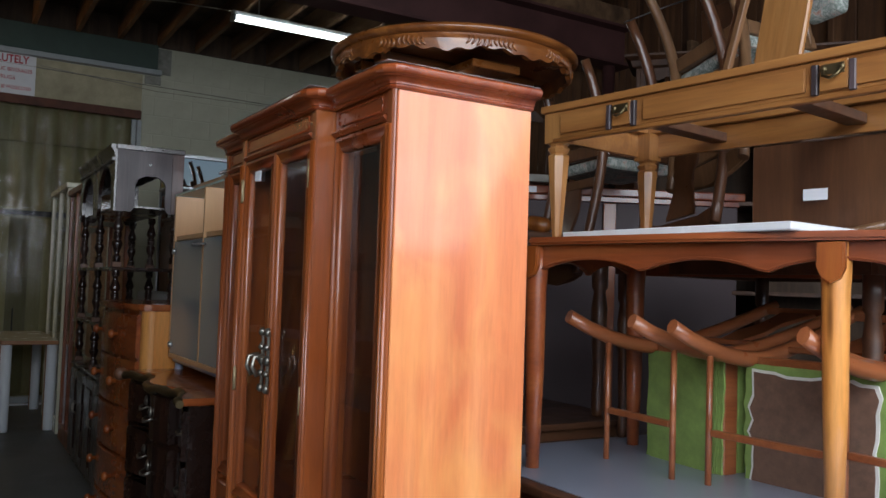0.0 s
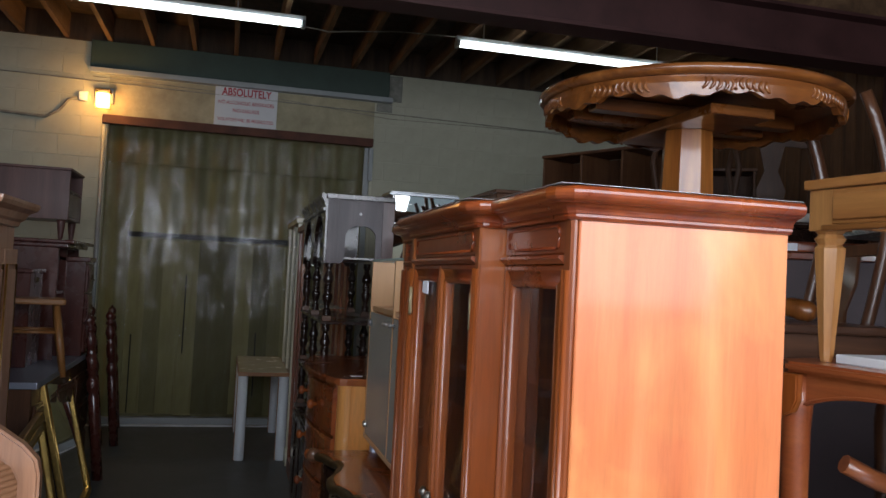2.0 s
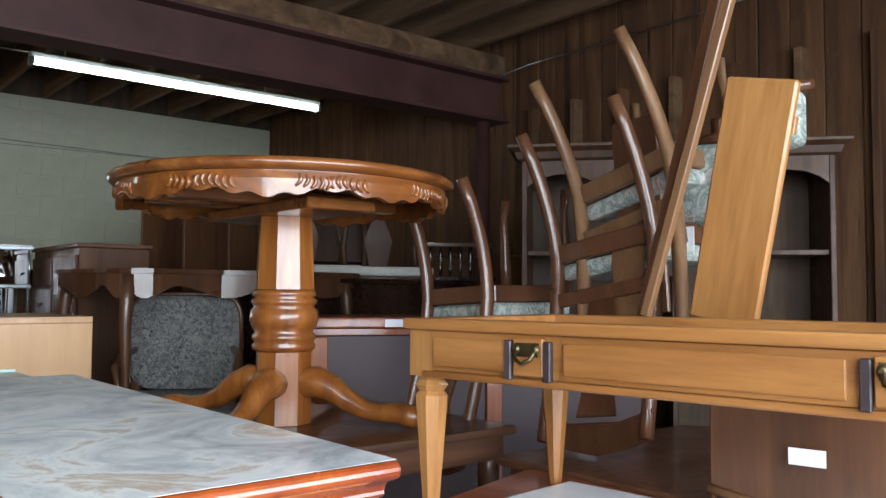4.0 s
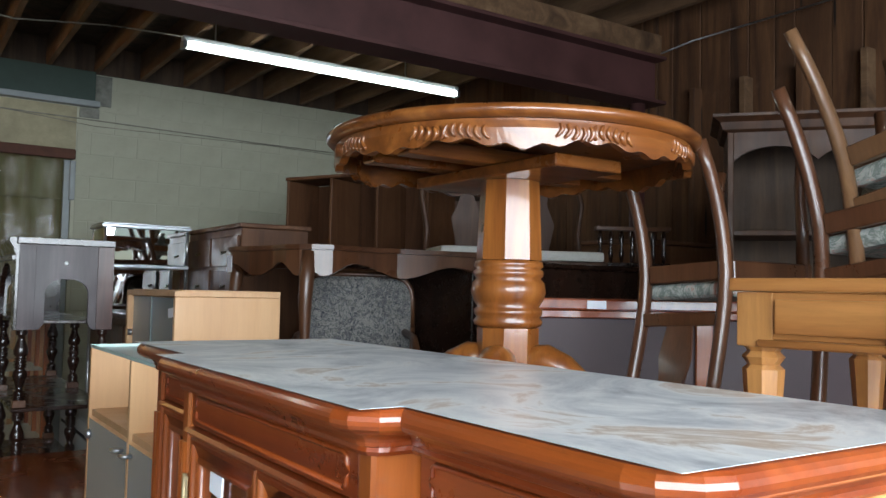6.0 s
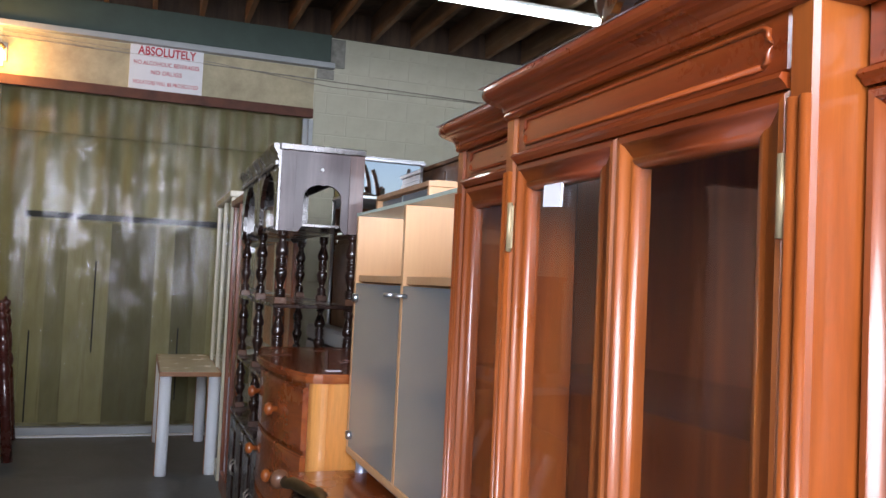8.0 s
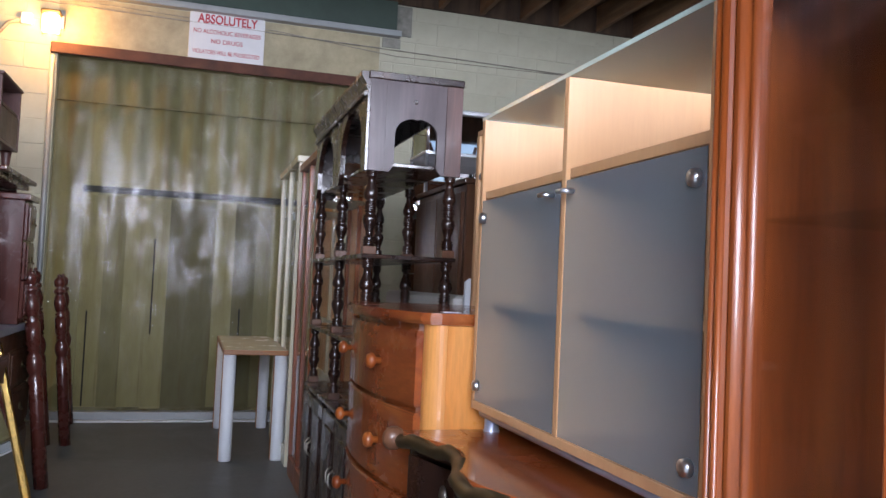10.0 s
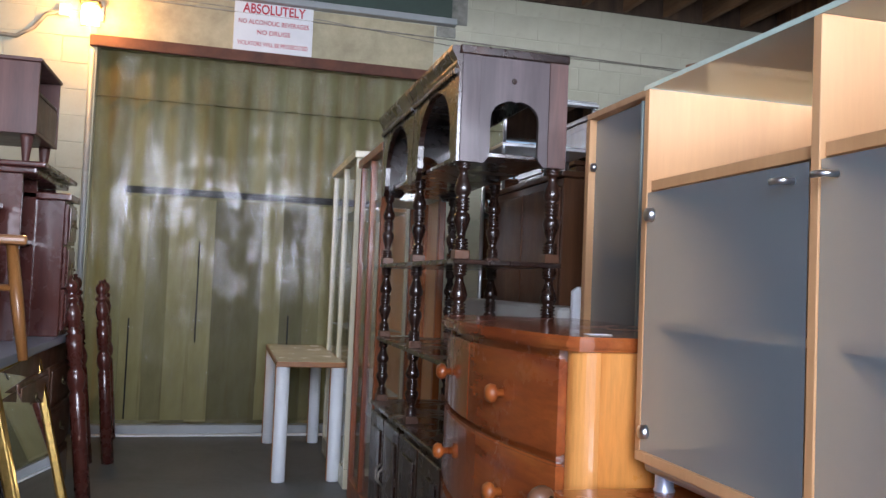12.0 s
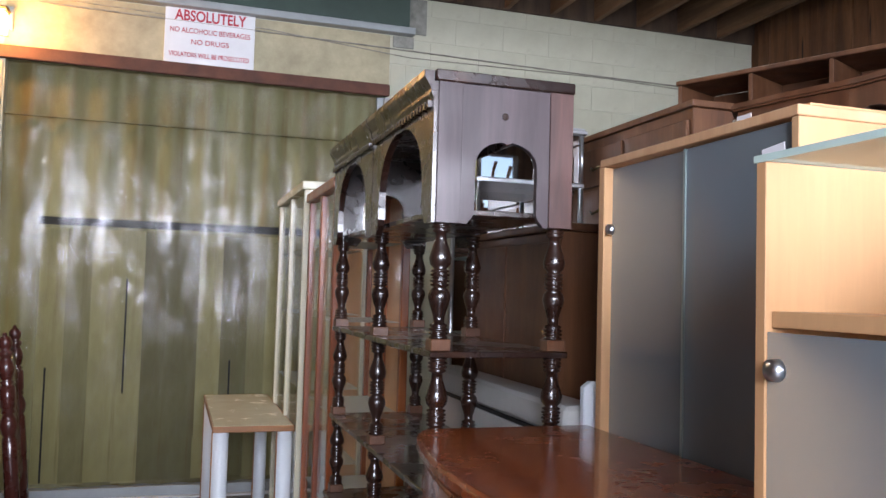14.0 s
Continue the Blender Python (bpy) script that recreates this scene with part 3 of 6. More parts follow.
def film_mat():
    m, nt, b = mat("clear_plastic_film")
    out = nt.nodes["Material Output"]
    t, g, mx = (nt.nodes.new("ShaderNode" + k) for k in ("BsdfTransparent", "BsdfGlossy", "MixShader"))
    t.inputs[0].default_value = (0.86, 0.88, 0.80, 1)
    g.inputs["Roughness"].default_value = 0.14
    f = noise_node(nt, coords(nt, (1, 1, 0.5)), 7, 6, 0.75)
    r = ramp(nt, f, [(0.45, (0.006,) * 3), (0.72, (0.14,) * 3)])
    nt.links.new(r, mx.inputs[0])
    nt.links.new(t.outputs[0], mx.inputs[1])
    nt.links.new(g.outputs[0], mx.inputs[2])
    bmp = nt.nodes.new("ShaderNodeBump")
    bmp.inputs["Strength"].default_value, bmp.inputs["Distance"].default_value = 0.7, 0.012
    nt.links.new(noise_node(nt, coords(nt, (2.2, 1, 0.5)), 12, 5, 0.65), bmp.inputs["Height"])
    nt.links.new(bmp.outputs[0], g.inputs["Normal"])
    nt.links.new(mx.outputs[0], out.inputs[0])
    return m


film_sheet = structure("trim", bm, film_mat(), "creased clear plastic film over the sheet door")
film_sheet.visible_shadow = False


# ---- china cabinet ----
FRAME_PROFILE = ((0.0, 0.022), (0.0, 0.003), (0.003, 0.0), (0.009, 0.0), (0.012, 0.0035), (0.026, 0.006), (0.029, 0.003), (0.034, 0.003), (0.038, 0.009), (0.038, 0.022))


def mitred(x, corners, k):
    """One side of a moulded frame, mitred at both ends; corners are outer (y, z, in y, in z)."""
    bm = bmesh.new()
    rings = []
    for y, z, iy, iz in (corners[k], corners[(k + 1) % 4]):
        rings.append([bm.verts.new((x + h, y + iy * d, z + iz * d)) for d, h in FRAME_PROFILE])
    a, b = rings
    n = len(a)
    for i in range(n):
        bm.faces.new((a[i], a[(i + 1) % n], b[(i + 1) % n], b[i])).smooth = 3 <= i <= 7
    bm.faces.new(a)
    bm.faces.new(b[::-1])
    bmesh.ops.recalc_face_normals(bm, faces=bm.faces[:])
    return bm


def glazed_door(parent, x, y0, y1, z0, z1, glassm, wd=CHERRY, wdy=CHERRY_Y, fw=0.036):
    """A mitred glass door in the plane x, facing -x."""
    c = ((y0, z0, 1, 1), (y1, z0, -1, 1), (y1, z1, -1, -1), (y0, z1, 1, -1))
    e = part("door", mitred(x, c, 1), wd, parent)
    part("stile", mitred(x, c, 3), wd, e)
    part("rail", mitred(x, c, 0), wdy, e)
    part("rail", mitred(x, c, 2), wdy, e)
    part("pane", box(x + 0.013, x + 0.017, y0 + fw, y1 - fw, z0 + fw, z1 - fw, 0), glassm, e).visible_shadow = False
    return e


def hinge(parent, x, y, z):
    part("hinge", join(box(x - 0.004, x, y - 0.006, y + 0.006, z - 0.03, z + 0.03, 0.001), lathe([(0.004, z - 0.034), (0.004, z + 0.034)], x - 0.004, y, 0, 8)), HINGE, parent, "small pale brass hinge")


def china_cabinet():
    X, Y = 0.80, 1.53
    t = thing("china_cabinet", "tall cherry china cabinet with glazed doors and dusty top", "china cabinet", (X, Y, 0))
    L = 1.20
    yb, yc = 0.310, 0.89       # breaks of the front
    D, F = 0.365, -0.045       # back, and the front of the middle
    H = 1.708
    # near side painted in the lifted, daylit cherry; far side in the plain one
    part("side_panel", box(0.0125, D, 0.0, 0.02, 0.0, H, 0.002), CHERRY_LIT, t, "cherry veneered side panel with daylight put into its colour")
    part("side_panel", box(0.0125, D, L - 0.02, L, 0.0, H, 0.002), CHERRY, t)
    part("back_panel", box(D - 0.012, D - 0.002, 0.022, L - 0.022, 0.05, H, 0), CHERRY, t)
    for z in (0.66, 1.0, 1.33):
        part("shelf", box(0.03, D - 0.014, 0.022, L - 0.022, z, z + 0.018, 0.002), CHERRY_Y if z < 0.7 else GLASS, t)
    # posts at the breaks and corners, reeded
    for y, xf in ((0.0, 0.0), (yb, F), (yc - 0.03, F), (L - 0.03, 0.0)):
        pb = box(xf, 0.06 if xf else 0.012, y, y + 0.03, 0.0, H - 0.001, 0.004)
        for k in (0.008, 0.022):
            sweep([(xf - 0.001, y + k, 0.05), (xf - 0.001, y + k, H - 0.08)], 0.005, 8, pb)
        part("post", pb, CHERRY, t)
    for y0, y1, xf in ((0.032, yb - 0.002, 0.0), (yb + 0.032, yc - 0.032, F), (yc + 0.002, L - 0.032, 0.0)):
        part("frieze", box(xf + 0.004, xf + 0.03, y0, y1, H - 0.056, H - 0.001, 0.003), CHERRY_Y, t)
        # raised outline with notched corners on the frieze
        z0, z1, c = H - 0.046, H - 0.012, 0.010
        pts = [(y0 + 0.02 + c, z0), (y1 - 0.02 - c, z0), (y1 - 0.02 - c * 0.4, z0 + c * 0.4), (y1 - 0.02 - c * .5, z0 + c), (y1 - 0.018, (z0 + z1) / 2), (y1 - 0.02 - c * .5, z1 - c), (y1 - 0.02 - c * 0.4, z1 - c * .4), (y1 - 0.02 - c, z1), (y0 + 0.02 + c, z1), (y0 + 0.02 + c * .4, z1 - c * .4), (y0 + 0.02 + c * .5, z1 - c), (y0 + 0.018, (z0 + z1) / 2), (y0 + 0.02 + c * .5, z0 + c), (y0 + 0.02 + c * .4, z0 + c * .4), (y0 + 0.02 + c, z0)]
        part("frieze_moulding", sweep([(xf + 0.003, a, b) for a, b in pts], 0.003, 6), CHERRY_Y, t)
        part("frieze_moulding", prism([(xf - 0.007, H - 0.062), (xf - 0.002, H - 0.065), (xf + 0.002, H - 0.070), (xf + 0.02, H - 0.070), (xf + 0.02, H - 0.057), (xf - 0.004, H - 0.057)], "y", y0, y1), CHERRY_Y, t)
        part("base_panel", box(xf + 0.004, xf + 0.026, y0, y1, 0.06, 0.64, 0.004), CHERRY, t)
        part("plinth", box(xf + 0.002, xf + 0.03, y0, y1, 0.0, 0.058, 0.003), CHERRY_Y, t)
    zt, zb = H - 0.071, 0.665
    d1 = glazed_door(t, 0.003, 0.032, yb - 0.002, zb, zt, GLASS_DARK)
    ym = (yb + yc) / 2
    d2 = glazed_door(t, F + 0.002, yb + 0.032, ym - 0.001, zb, zt, GLASS_DARK)
    d3 = glazed_door(t, F + 0.002, ym + 0.001, yc - 0.032, zb, zt, GLASS_DARK)
    d4 = glazed_door(t, 0.003, yc + 0.002, L - 0.032, zb, zt, GLASS_DARK)
    for z in (1.55, 1.0):
        hinge(d2, F + 0.001, yb + 0.03, z)
        hinge(d3, F + 0.001, yc - 0.030, z)
    # pulls: long cast back plate with a bail
    for d, y in ((d2, ym - 0.022), (d3, ym + 0.022)):
        part("pull", box(F - 0.006, F + 0.002, y - 0.006, y + 0.006, 0.99, 1.15, 0.003), PEWTER, d, "aged pewter cast pull plate")
        for z, r in ((1.15, 0.012), (1.11, 0.009), (1.04, 0.009), (1.0, 0.012), (1.075, 0.014)):
            part("boss", lathe([(r * 0.4, -0.012), (r, -0.006), (r, 0.0)], F - 0.002, y, z, 10, None, "x"), PEWTER, d)
        part("bail", sweep([(F - 0.012, y, 1.09), (F - 0.04, y, 1.085), (F - 0.045, y, 1.06), (F - 0.03, y, 1.035)], 0.006, 8), PEWTER, d, "pewter bail")
    # cornice
    prof = [(0.0, H - 0.006), (0.006, H - 0.005), (0.009, H - 0.001), (0.008, H + 0.003)]
    for k in range(7):
        q = k / 6 * math.pi / 2
        prof.append((0.010 + 0.018 * (1 - math.cos(q)), H + 0.004 + 0.014 * math.sin(q)))
    for k in range(9):
        q = -math.pi / 2 + k / 8 * math.pi
        prof.append((0.030 + 0.011 * math.cos(q), H + 0.031 + 0.011 * math.sin(q)))
    prof.append((0.0, H + 0.043))
    path = []
    for (x, y), k in (((D, 0.0), 0), ((0.0, 0.0), 1), ((0.0, yb), 0), ((F, yb), 1), ((F, yc), 2), ((0.0, yc), 0), ((0.0, L), 2), ((D, L), 0)):
        if k == 0:
            path.append((x, y))
        for j in range(4):
            q, r = j / 3 * math.pi / 2, 0.014
            if k == 1:
                path.append((x + r - r * math.sin(q), y + r - r * math.cos(q)))
            elif k == 2:
                path.append((x + r - r * math.cos(q), y - r + r * math.sin(q)))
    part("cornice", moulding([(-o, z) for o, z in prof], path), CHERRY_Y, t, "deep red moulded cornice with worn edges")
    part("top_panel", prism([(D, 0.0), (0.0, 0.0), (0.0, yb), (F, yb), (F, yc), (0.0, yc), (0.0, L), (D, L)], "z", H + 0.02, H + 0.040), DUST, t, "grey dusty unfinished top board")
    rim = [(D, -0.034), (-0.034, -0.034), (-0.034, yb - 0.034), (F - 0.034, yb - 0.034), (F - 0.034, yc + 0.034), (-0.034, yc + 0.034), (-0.034, L + 0.034), (D, L + 0.034)]
    part("dust_layer", prism(rim, "z", H + 0.0432, H + 0.0436), DUST, t, "grey dust and stains lying on the top")
    g = thing("price_tag", "white paper price tag on the cherry cabinet door glass", "price tag", (X + F + 0.011, 2.288, 1.572))
    part("paper", spin(box(-0.003, 0, -0.024, 0.024, 0, 0.052, 0), Euler((radians(4), 0, 0)).to_matrix().to_4x4()), PAPER, g)
    return t


china_cabinet()


# ---- sideboard, display cabinet on legs ----
def carved_sideboard():
    t = thing("sideboard", "dark walnut sideboard with carved serpentine front under the glass cabinet", "sideboard", (0.75, 2.84, 0))
    L, D = 1.02, 0.52
    n = 24
    front = [(-0.02 - 0.035 * math.cos(4 * math.pi * i / n) + 0.02, L * i / n) for i in range(n + 1)]
    part("top", prism(front + [(D, L), (D, 0)], "z", 0.855, 0.88, None, 0.006), PINE_X, t, "polished reddish top")
    part("carved_edge", sweep([(x - 0.004, y, 0.862 + 0.006 * math.sin(i * 2.1), 0.014 + 0.005 * abs(math.sin(i * 1.9))) for i, (x, y) in enumerate(front)], 0.016, 8), BRASS, t, "gilt rubbed carved rope edge")
    part("scroll", lathe([(0.008, -0.02), (0.026, -0.01), (0.03, 0.0), (0.02, 0.012)], -0.05, L - 0.012, 0.862, 14, None, "y"), WALNUT, t)
    part("carcass", prism([(x + 0.03, y) for x, y in front] + [(D, L), (D, 0)], "z", 0.10, 0.853), EBONY, t)
    for z0, z1 in ((0.66, 0.83), (0.44, 0.64), (0.2, 0.42)):
        for y0, y1 in ((0.04, 0.33), (0.355, 0.665), (0.69, 0.98)):
            m = [(x + 0.012, y) for x, y in front if y0 <= y <= y1]
            m = [(m[0][0], y0)] + m + [(m[-1][0], y1)]
            dr = part("drawer", prism(m + [(0.05, y1), (0.05, y0)], "z", z0, z1, None, 0.004), EBONY, t)
            yc = (y0 + y1) / 2
            xc = min(m, key=lambda q: abs(q[1] - yc))[0]
            part("pull", sweep([(xc, yc - 0.04, (z0 + z1) / 2), (xc - 0.022, yc - 0.03, (z0 + z1) / 2 - 0.01), (xc - 0.026, yc, (z0 + z1) / 2 - 0.016), (xc - 0.022, yc + 0.03, (z0 + z1) / 2 - 0.01), (xc, yc + 0.04, (z0 + z1) / 2)], 0.005, 8), PEWTER, dr, "tarnished bail pull")
            part("rosette", lathe([(0.004, -0.012), (0.02, -0.006), (0.022, 0)], xc, yc, (z0 + z1) / 2 + 0.02, 10, None, "x"), PEWTER, dr)
    for y in (0.05, L - 0.05):
        part("leg", sweep([(0.06, y, 0.11, 0.03), (0.02, y, 0.07, 0.026), (0.0, y, 0.02, 0.02), (-0.01, y, 0.0, 0.024)], 0.03, 8), EBONY, t)
        part("leg", box(D - 0.06, D, y - 0.03, y + 0.03, 0, 0.11, 0.004), EBONY, t)


carved_sideboard()


def clip(parent, x, y, z):
    part("clip", lathe([(0.004, -0.014), (0.013, -0.012), (0.014, -0.004), (0.014, 0.0)], x, y, z, 14, None, "x"), STEEL, parent, "round chrome glass clip")


def glass_cabinet():
    X, Y = 0.915, 2.875
    t = thing("display_cabinet", "low maple display cabinet with smoked glass doors standing on silver legs", "display cabinet", (X, Y, 0.876))
    L, D, z0, z1 = 1.005, 0.38, 0.075, 0.79
    zs = 0.585
    mid = 0.503
    for y in (0, mid - 0.009, L - 0.018):
        part("side_panel", box(-0.009, D, y, y + 0.018, z0, z1 - 0.001, 0.001), MAPLE, t)
    part("bottom", box(-0.009, D, 0, L, z0 - 0.02, z0 - 0.001, 0.001), MAPLE, t)
    part("back_panel", box(D - 0.008, D, 0.019, L - 0.019, z0, z1 - 0.002, 0), MAPLE, t)
    part("shelf", box(0.0, D - 0.009, 0.019, mid - 0.01, zs, zs + 0.02, 0.001), MAPLE, t)
    part("shelf", box(0.0, D - 0.009, mid + 0.01, L - 0.019, zs, zs + 0.02, 0.001), MAPLE, t)
    for a, b in ((0.019, mid - 0.01), (mid + 0.01, L - 0.019)):
        part("inner_shelf", box(0.03, D - 0.009, a, b, 0.31, 0.326, 0.001), MAPLE, t)
    part("glass_top", box(-0.006, D + 0.004, -0.004, L + 0.004, z1, z1 + 0.008, 0.001), TOPGLASS, t, "pale green glass top with wall reflection put in as haze").visible_shadow = False
    part("glass_edge", join(box(-0.0085, -0.0065, -0.006, L + 0.006, z1 - 0.0005, z1 + 0.0085, 0), box(-0.0065, D + 0.004, L + 0.0045, L + 0.006, z1 - 0.0005, z1 + 0.0085, 0)), TOP_EDGE, t, "bright polished glass edge")
    for a, b, hy, ky in ((0.02, mid - 0.011, 0.045, mid - 0.045), (mid + 0.011, L - 0.02, L - 0.04, mid + 0.045)):
        d = part("door", box(-0.008, -0.002, a, b, z0 + 0.001, zs - 0.004, 0.001), FROST, t, "smoked grey glass door")
        d.visible_shadow = False
        clip(d, -0.008, hy, zs - 0.05)
        clip(d, -0.008, hy, z0 + 0.04)
        part("handle", sweep([(-0.008, ky, zs - 0.03), (-0.03, ky, zs - 0.03), (-0.034, ky + 0.02, zs - 0.03)], 0.005, 8), STEEL, d, "small chrome handle")
    part("rail", sweep([(0.02, 0.01, z0 - 0.032), (0.02, L - 0.01, z0 - 0.032)], 0.011, 10), SILVER, t, "silver tube rail")
    for x in (0.03, D - 0.04):
        for y in (0.05, L - 0.05):
            part("leg", lathe([(0.02, 0.001), (0.021, 0.006), (0.018, 0.01), (0.018, z0 - 0.021)], x, y, 0, 14), SILVER, t)


glass_cabinet()


def tall_glass_cabinet():
    t = thing("display_cabinet", "tall maple cabinet with smoked sliding glass doors", "display cabinet", (1.25, 4.195, 0))
    L, D, H = 0.71, 0.40, 1.84
    part("side_panel", box(-0.004, D, 0, 0.02, 0, H - 0.021, 0.002), MAPLE, t)
    part("side_panel", box(-0.008, D, L - 0.028, L, 0, H - 0.021, 0.002), MAPLE, t)
    part("door_edge", box(0.004, 0.0075, L / 2 - 0.004, L / 2 + 0.004, 0.1, H - 0.024, 0), GLASS_EDGE, t, "thin green grey edge where the glass doors meet")
    part("top", box(-0.006, D, 0, L, H - 0.02, H, 0.002), PALE, t, "pale orange edged top board")
    part("top_liner", box(0.02, D, 0.001, L - 0.001, H + 0.0, H + 0.004, 0), MAPLE, t)
    part("back_panel", box(D - 0.01, D, 0.021, L - 0.021, 0, H - 0.022, 0), MAPLE, t)
    for z in (0.08, 0.5, 0.93, 1.36):
        part("shelf", box(0.03, D - 0.011, 0.021, L - 0.021, z, z + 0.018, 0.001), MAPLE, t)
    for a, b, x in ((0.022, L / 2 + 0.01, 0.008), (L / 2 - 0.01, L - 0.022, 0.016)):
        d = part("door", box(x, x + 0.005, a, b, 0.1, H - 0.024, 0.001), FROST, t, "smoked glass door")
        d.visible_shadow = False
    clip(t, 0.006, L - 0.045, 1.66)
    clip(t, 0.006, L - 0.045, 0.45)
    g = thing("price_tag", "white paper price tag on the smoked glass door", "price tag", (1.253, 4.235, 1.745))
    part("paper", spin(box(-0.002, 0, 0, 0.06, 0, 0.035, 0), Euler((radians(-6), 0, 0)).to_matrix().to_4x4()), PAPER, g)


tall_glass_cabinet()


# ---- bow front chest ----
def bow_chest():
    t = thing("chest_of_drawers", "bow fronted orange pine chest of drawers with round knobs", "chest of drawers", (0.80, 3.925, 0))
    L, D, H = 1.0, 0.44, 1.165
    n = 22

    def bow(y, k=0.075):
        return -k * math.sin(math.pi * max(0, min(1, y / L))) ** 0.9
    fr = [(bow(L * i / n), L * i / n) for i in range(n + 1)]
    edge = [(x - 0.022, y) for x, y in fr]
    c = 0.03
    out = [(D, -0.012), (c, -0.012), (0.0, -0.004), (-0.02, 0.015)] + edge[2:-2] + [(-0.02, L - 0.015), (0.0, L + 0.004), (c, L + 0.012), (D, L + 0.012)]
    part("top", prism(out, "z", H - 0.03, H, None, 0.008), PINE_X, t, "glossy red brown pine top with a rounded edge")
    for y in (0.0, L - 0.022):
        part("side_panel", box(0.05, D, y, y + 0.022, 0, H - 0.031, 0.002), PINE, t)
    for y, s in ((0.0, 1), (L, -1)):
        q = [(0.05 - 0.05 * math.sin(a * math.pi / 16), y + s * (0.05 - 0.05 * math.cos(a * math.pi / 16))) for a in range(9)]
        part("corner_post", prism(q + [(0.05, y + s * 0.05)], "z", 0, H - 0.031), PINE, t, "bright rounded pine corner post")
    part("back_panel", box(D - 0.01, D, 0.023, L - 0.023, 0.03, H - 0.032, 0), PINE, t)
    part("carcass", prism([(x + 0.022, y) for x, y in fr if 0.05 <= y <= L - 0.05] + [(0.1, L - 0.05), (0.1, 0.05)], "z", 0.03, H - 0.032), PINE_X, t)
    for k, (z0, z1) in enumerate(((0.915, 1.115), (0.685, 0.9), (0.46, 0.67), (0.24, 0.445), (0.05, 0.225))):
        for a, b in (((0.055, 0.497), (0.503, L - 0.055)) if k == 0 else ((0.055, L - 0.055),)):
            ys = [a + (b - a) * i / 12 for i in range(13)]
            d = part("drawer", prism([(bow(y) - 0.002, y) for y in ys] + [(bow(y) + 0.02, y) for y in ys[::-1]], "z", z0, z1, None, 0.005), PINE_X, t)
            for y in ((a + b) / 2,) if k == 0 else (0.27, 0.73):
                kb = lathe([(0.010, 0), (0.009, -0.014), (0.020, -0.020), (0.023, -0.030), (0.017, -0.040), (0.005, -0.044)], bow(y) - 0.002, y, (z0 + z1) / 2, 16, None, "x")
                bmesh.ops.recalc_face_normals(kb, faces=kb.faces[:])
                part("knob", kb, CHERRY, d, "round turned knob")
    part("knot", lathe([(0.011, 0.0), (0.009, -0.0012)], 0.21, -0.0005, 0.96, 12, None, "y"), EBONY, t, "dark round knot in the pine side")
    g = thing("price_tag", "small white paper tag lying on the pine chest", "price tag", (0.86, 4.0, H))
    part("paper", box(0, 0.05, 0, 0.035, 0.0005, 0.0015, 0), PAPER, g)


bow_chest()


# ---- spindle shelves ----
SPIN = [(0.024, 0.0), (0.024, 0.008), (0.018, 0.011), (0.025, 0.016), (0.025, 0.021), (0.018, 0.024), (0.025, 0.029), (0.025, 0.034), (0.018, 0.037), (0.023, 0.042), (0.022, 0.047), (0.014, 0.052), (0.015, 0.075), (0.024, 0.11), (0.029, 0.135), (0.026, 0.155), (0.016, 0.170), (0.024, 0.175), (0.024, 0.180), (0.017, 0.183), (0.025, 0.188), (0.025, 0.193), (0.018, 0.196), (0.025, 0.2)]


def spindle(h):
    """Turned spindle of vases and rings, h high."""
    prof = [(r, z * h / 0.4) for r, z in SPIN]
    prof += [(r, h - z * h / 0.4) for r, z in SPIN[::-1]]
    return prof


def arch_panel(u0, u1, z0, z1, a0, a1, ztop, notch=0.02, n=18):
    """Outline of a board with an arched opening cut from below."""
    pts = [(u0, z1), (u0, z0), (a0 - notch, z0), (a0 - notch * 0.2, z0 + notch), (a0, z0 + notch * 1.6)]
    m, r = (a0 + a1) / 2, (a1 - a0) / 2
    zs = ztop - r * 0.85
    for i in range(n + 1):
        a = math.pi - math.pi * i / n
        bumpz = -0.006 if abs(i - n / 2) < 1 else 0
        pts.append((m + r * math.cos(a), zs + (ztop - zs) * math.sin(a) ** 0.8 + bumpz))
    pts += [(a1, z0 + notch * 1.6), (a1 + notch * 0.2, z0 + notch), (a1 + notch, z0), (u1, z0), (u1, z1)]
    return pts


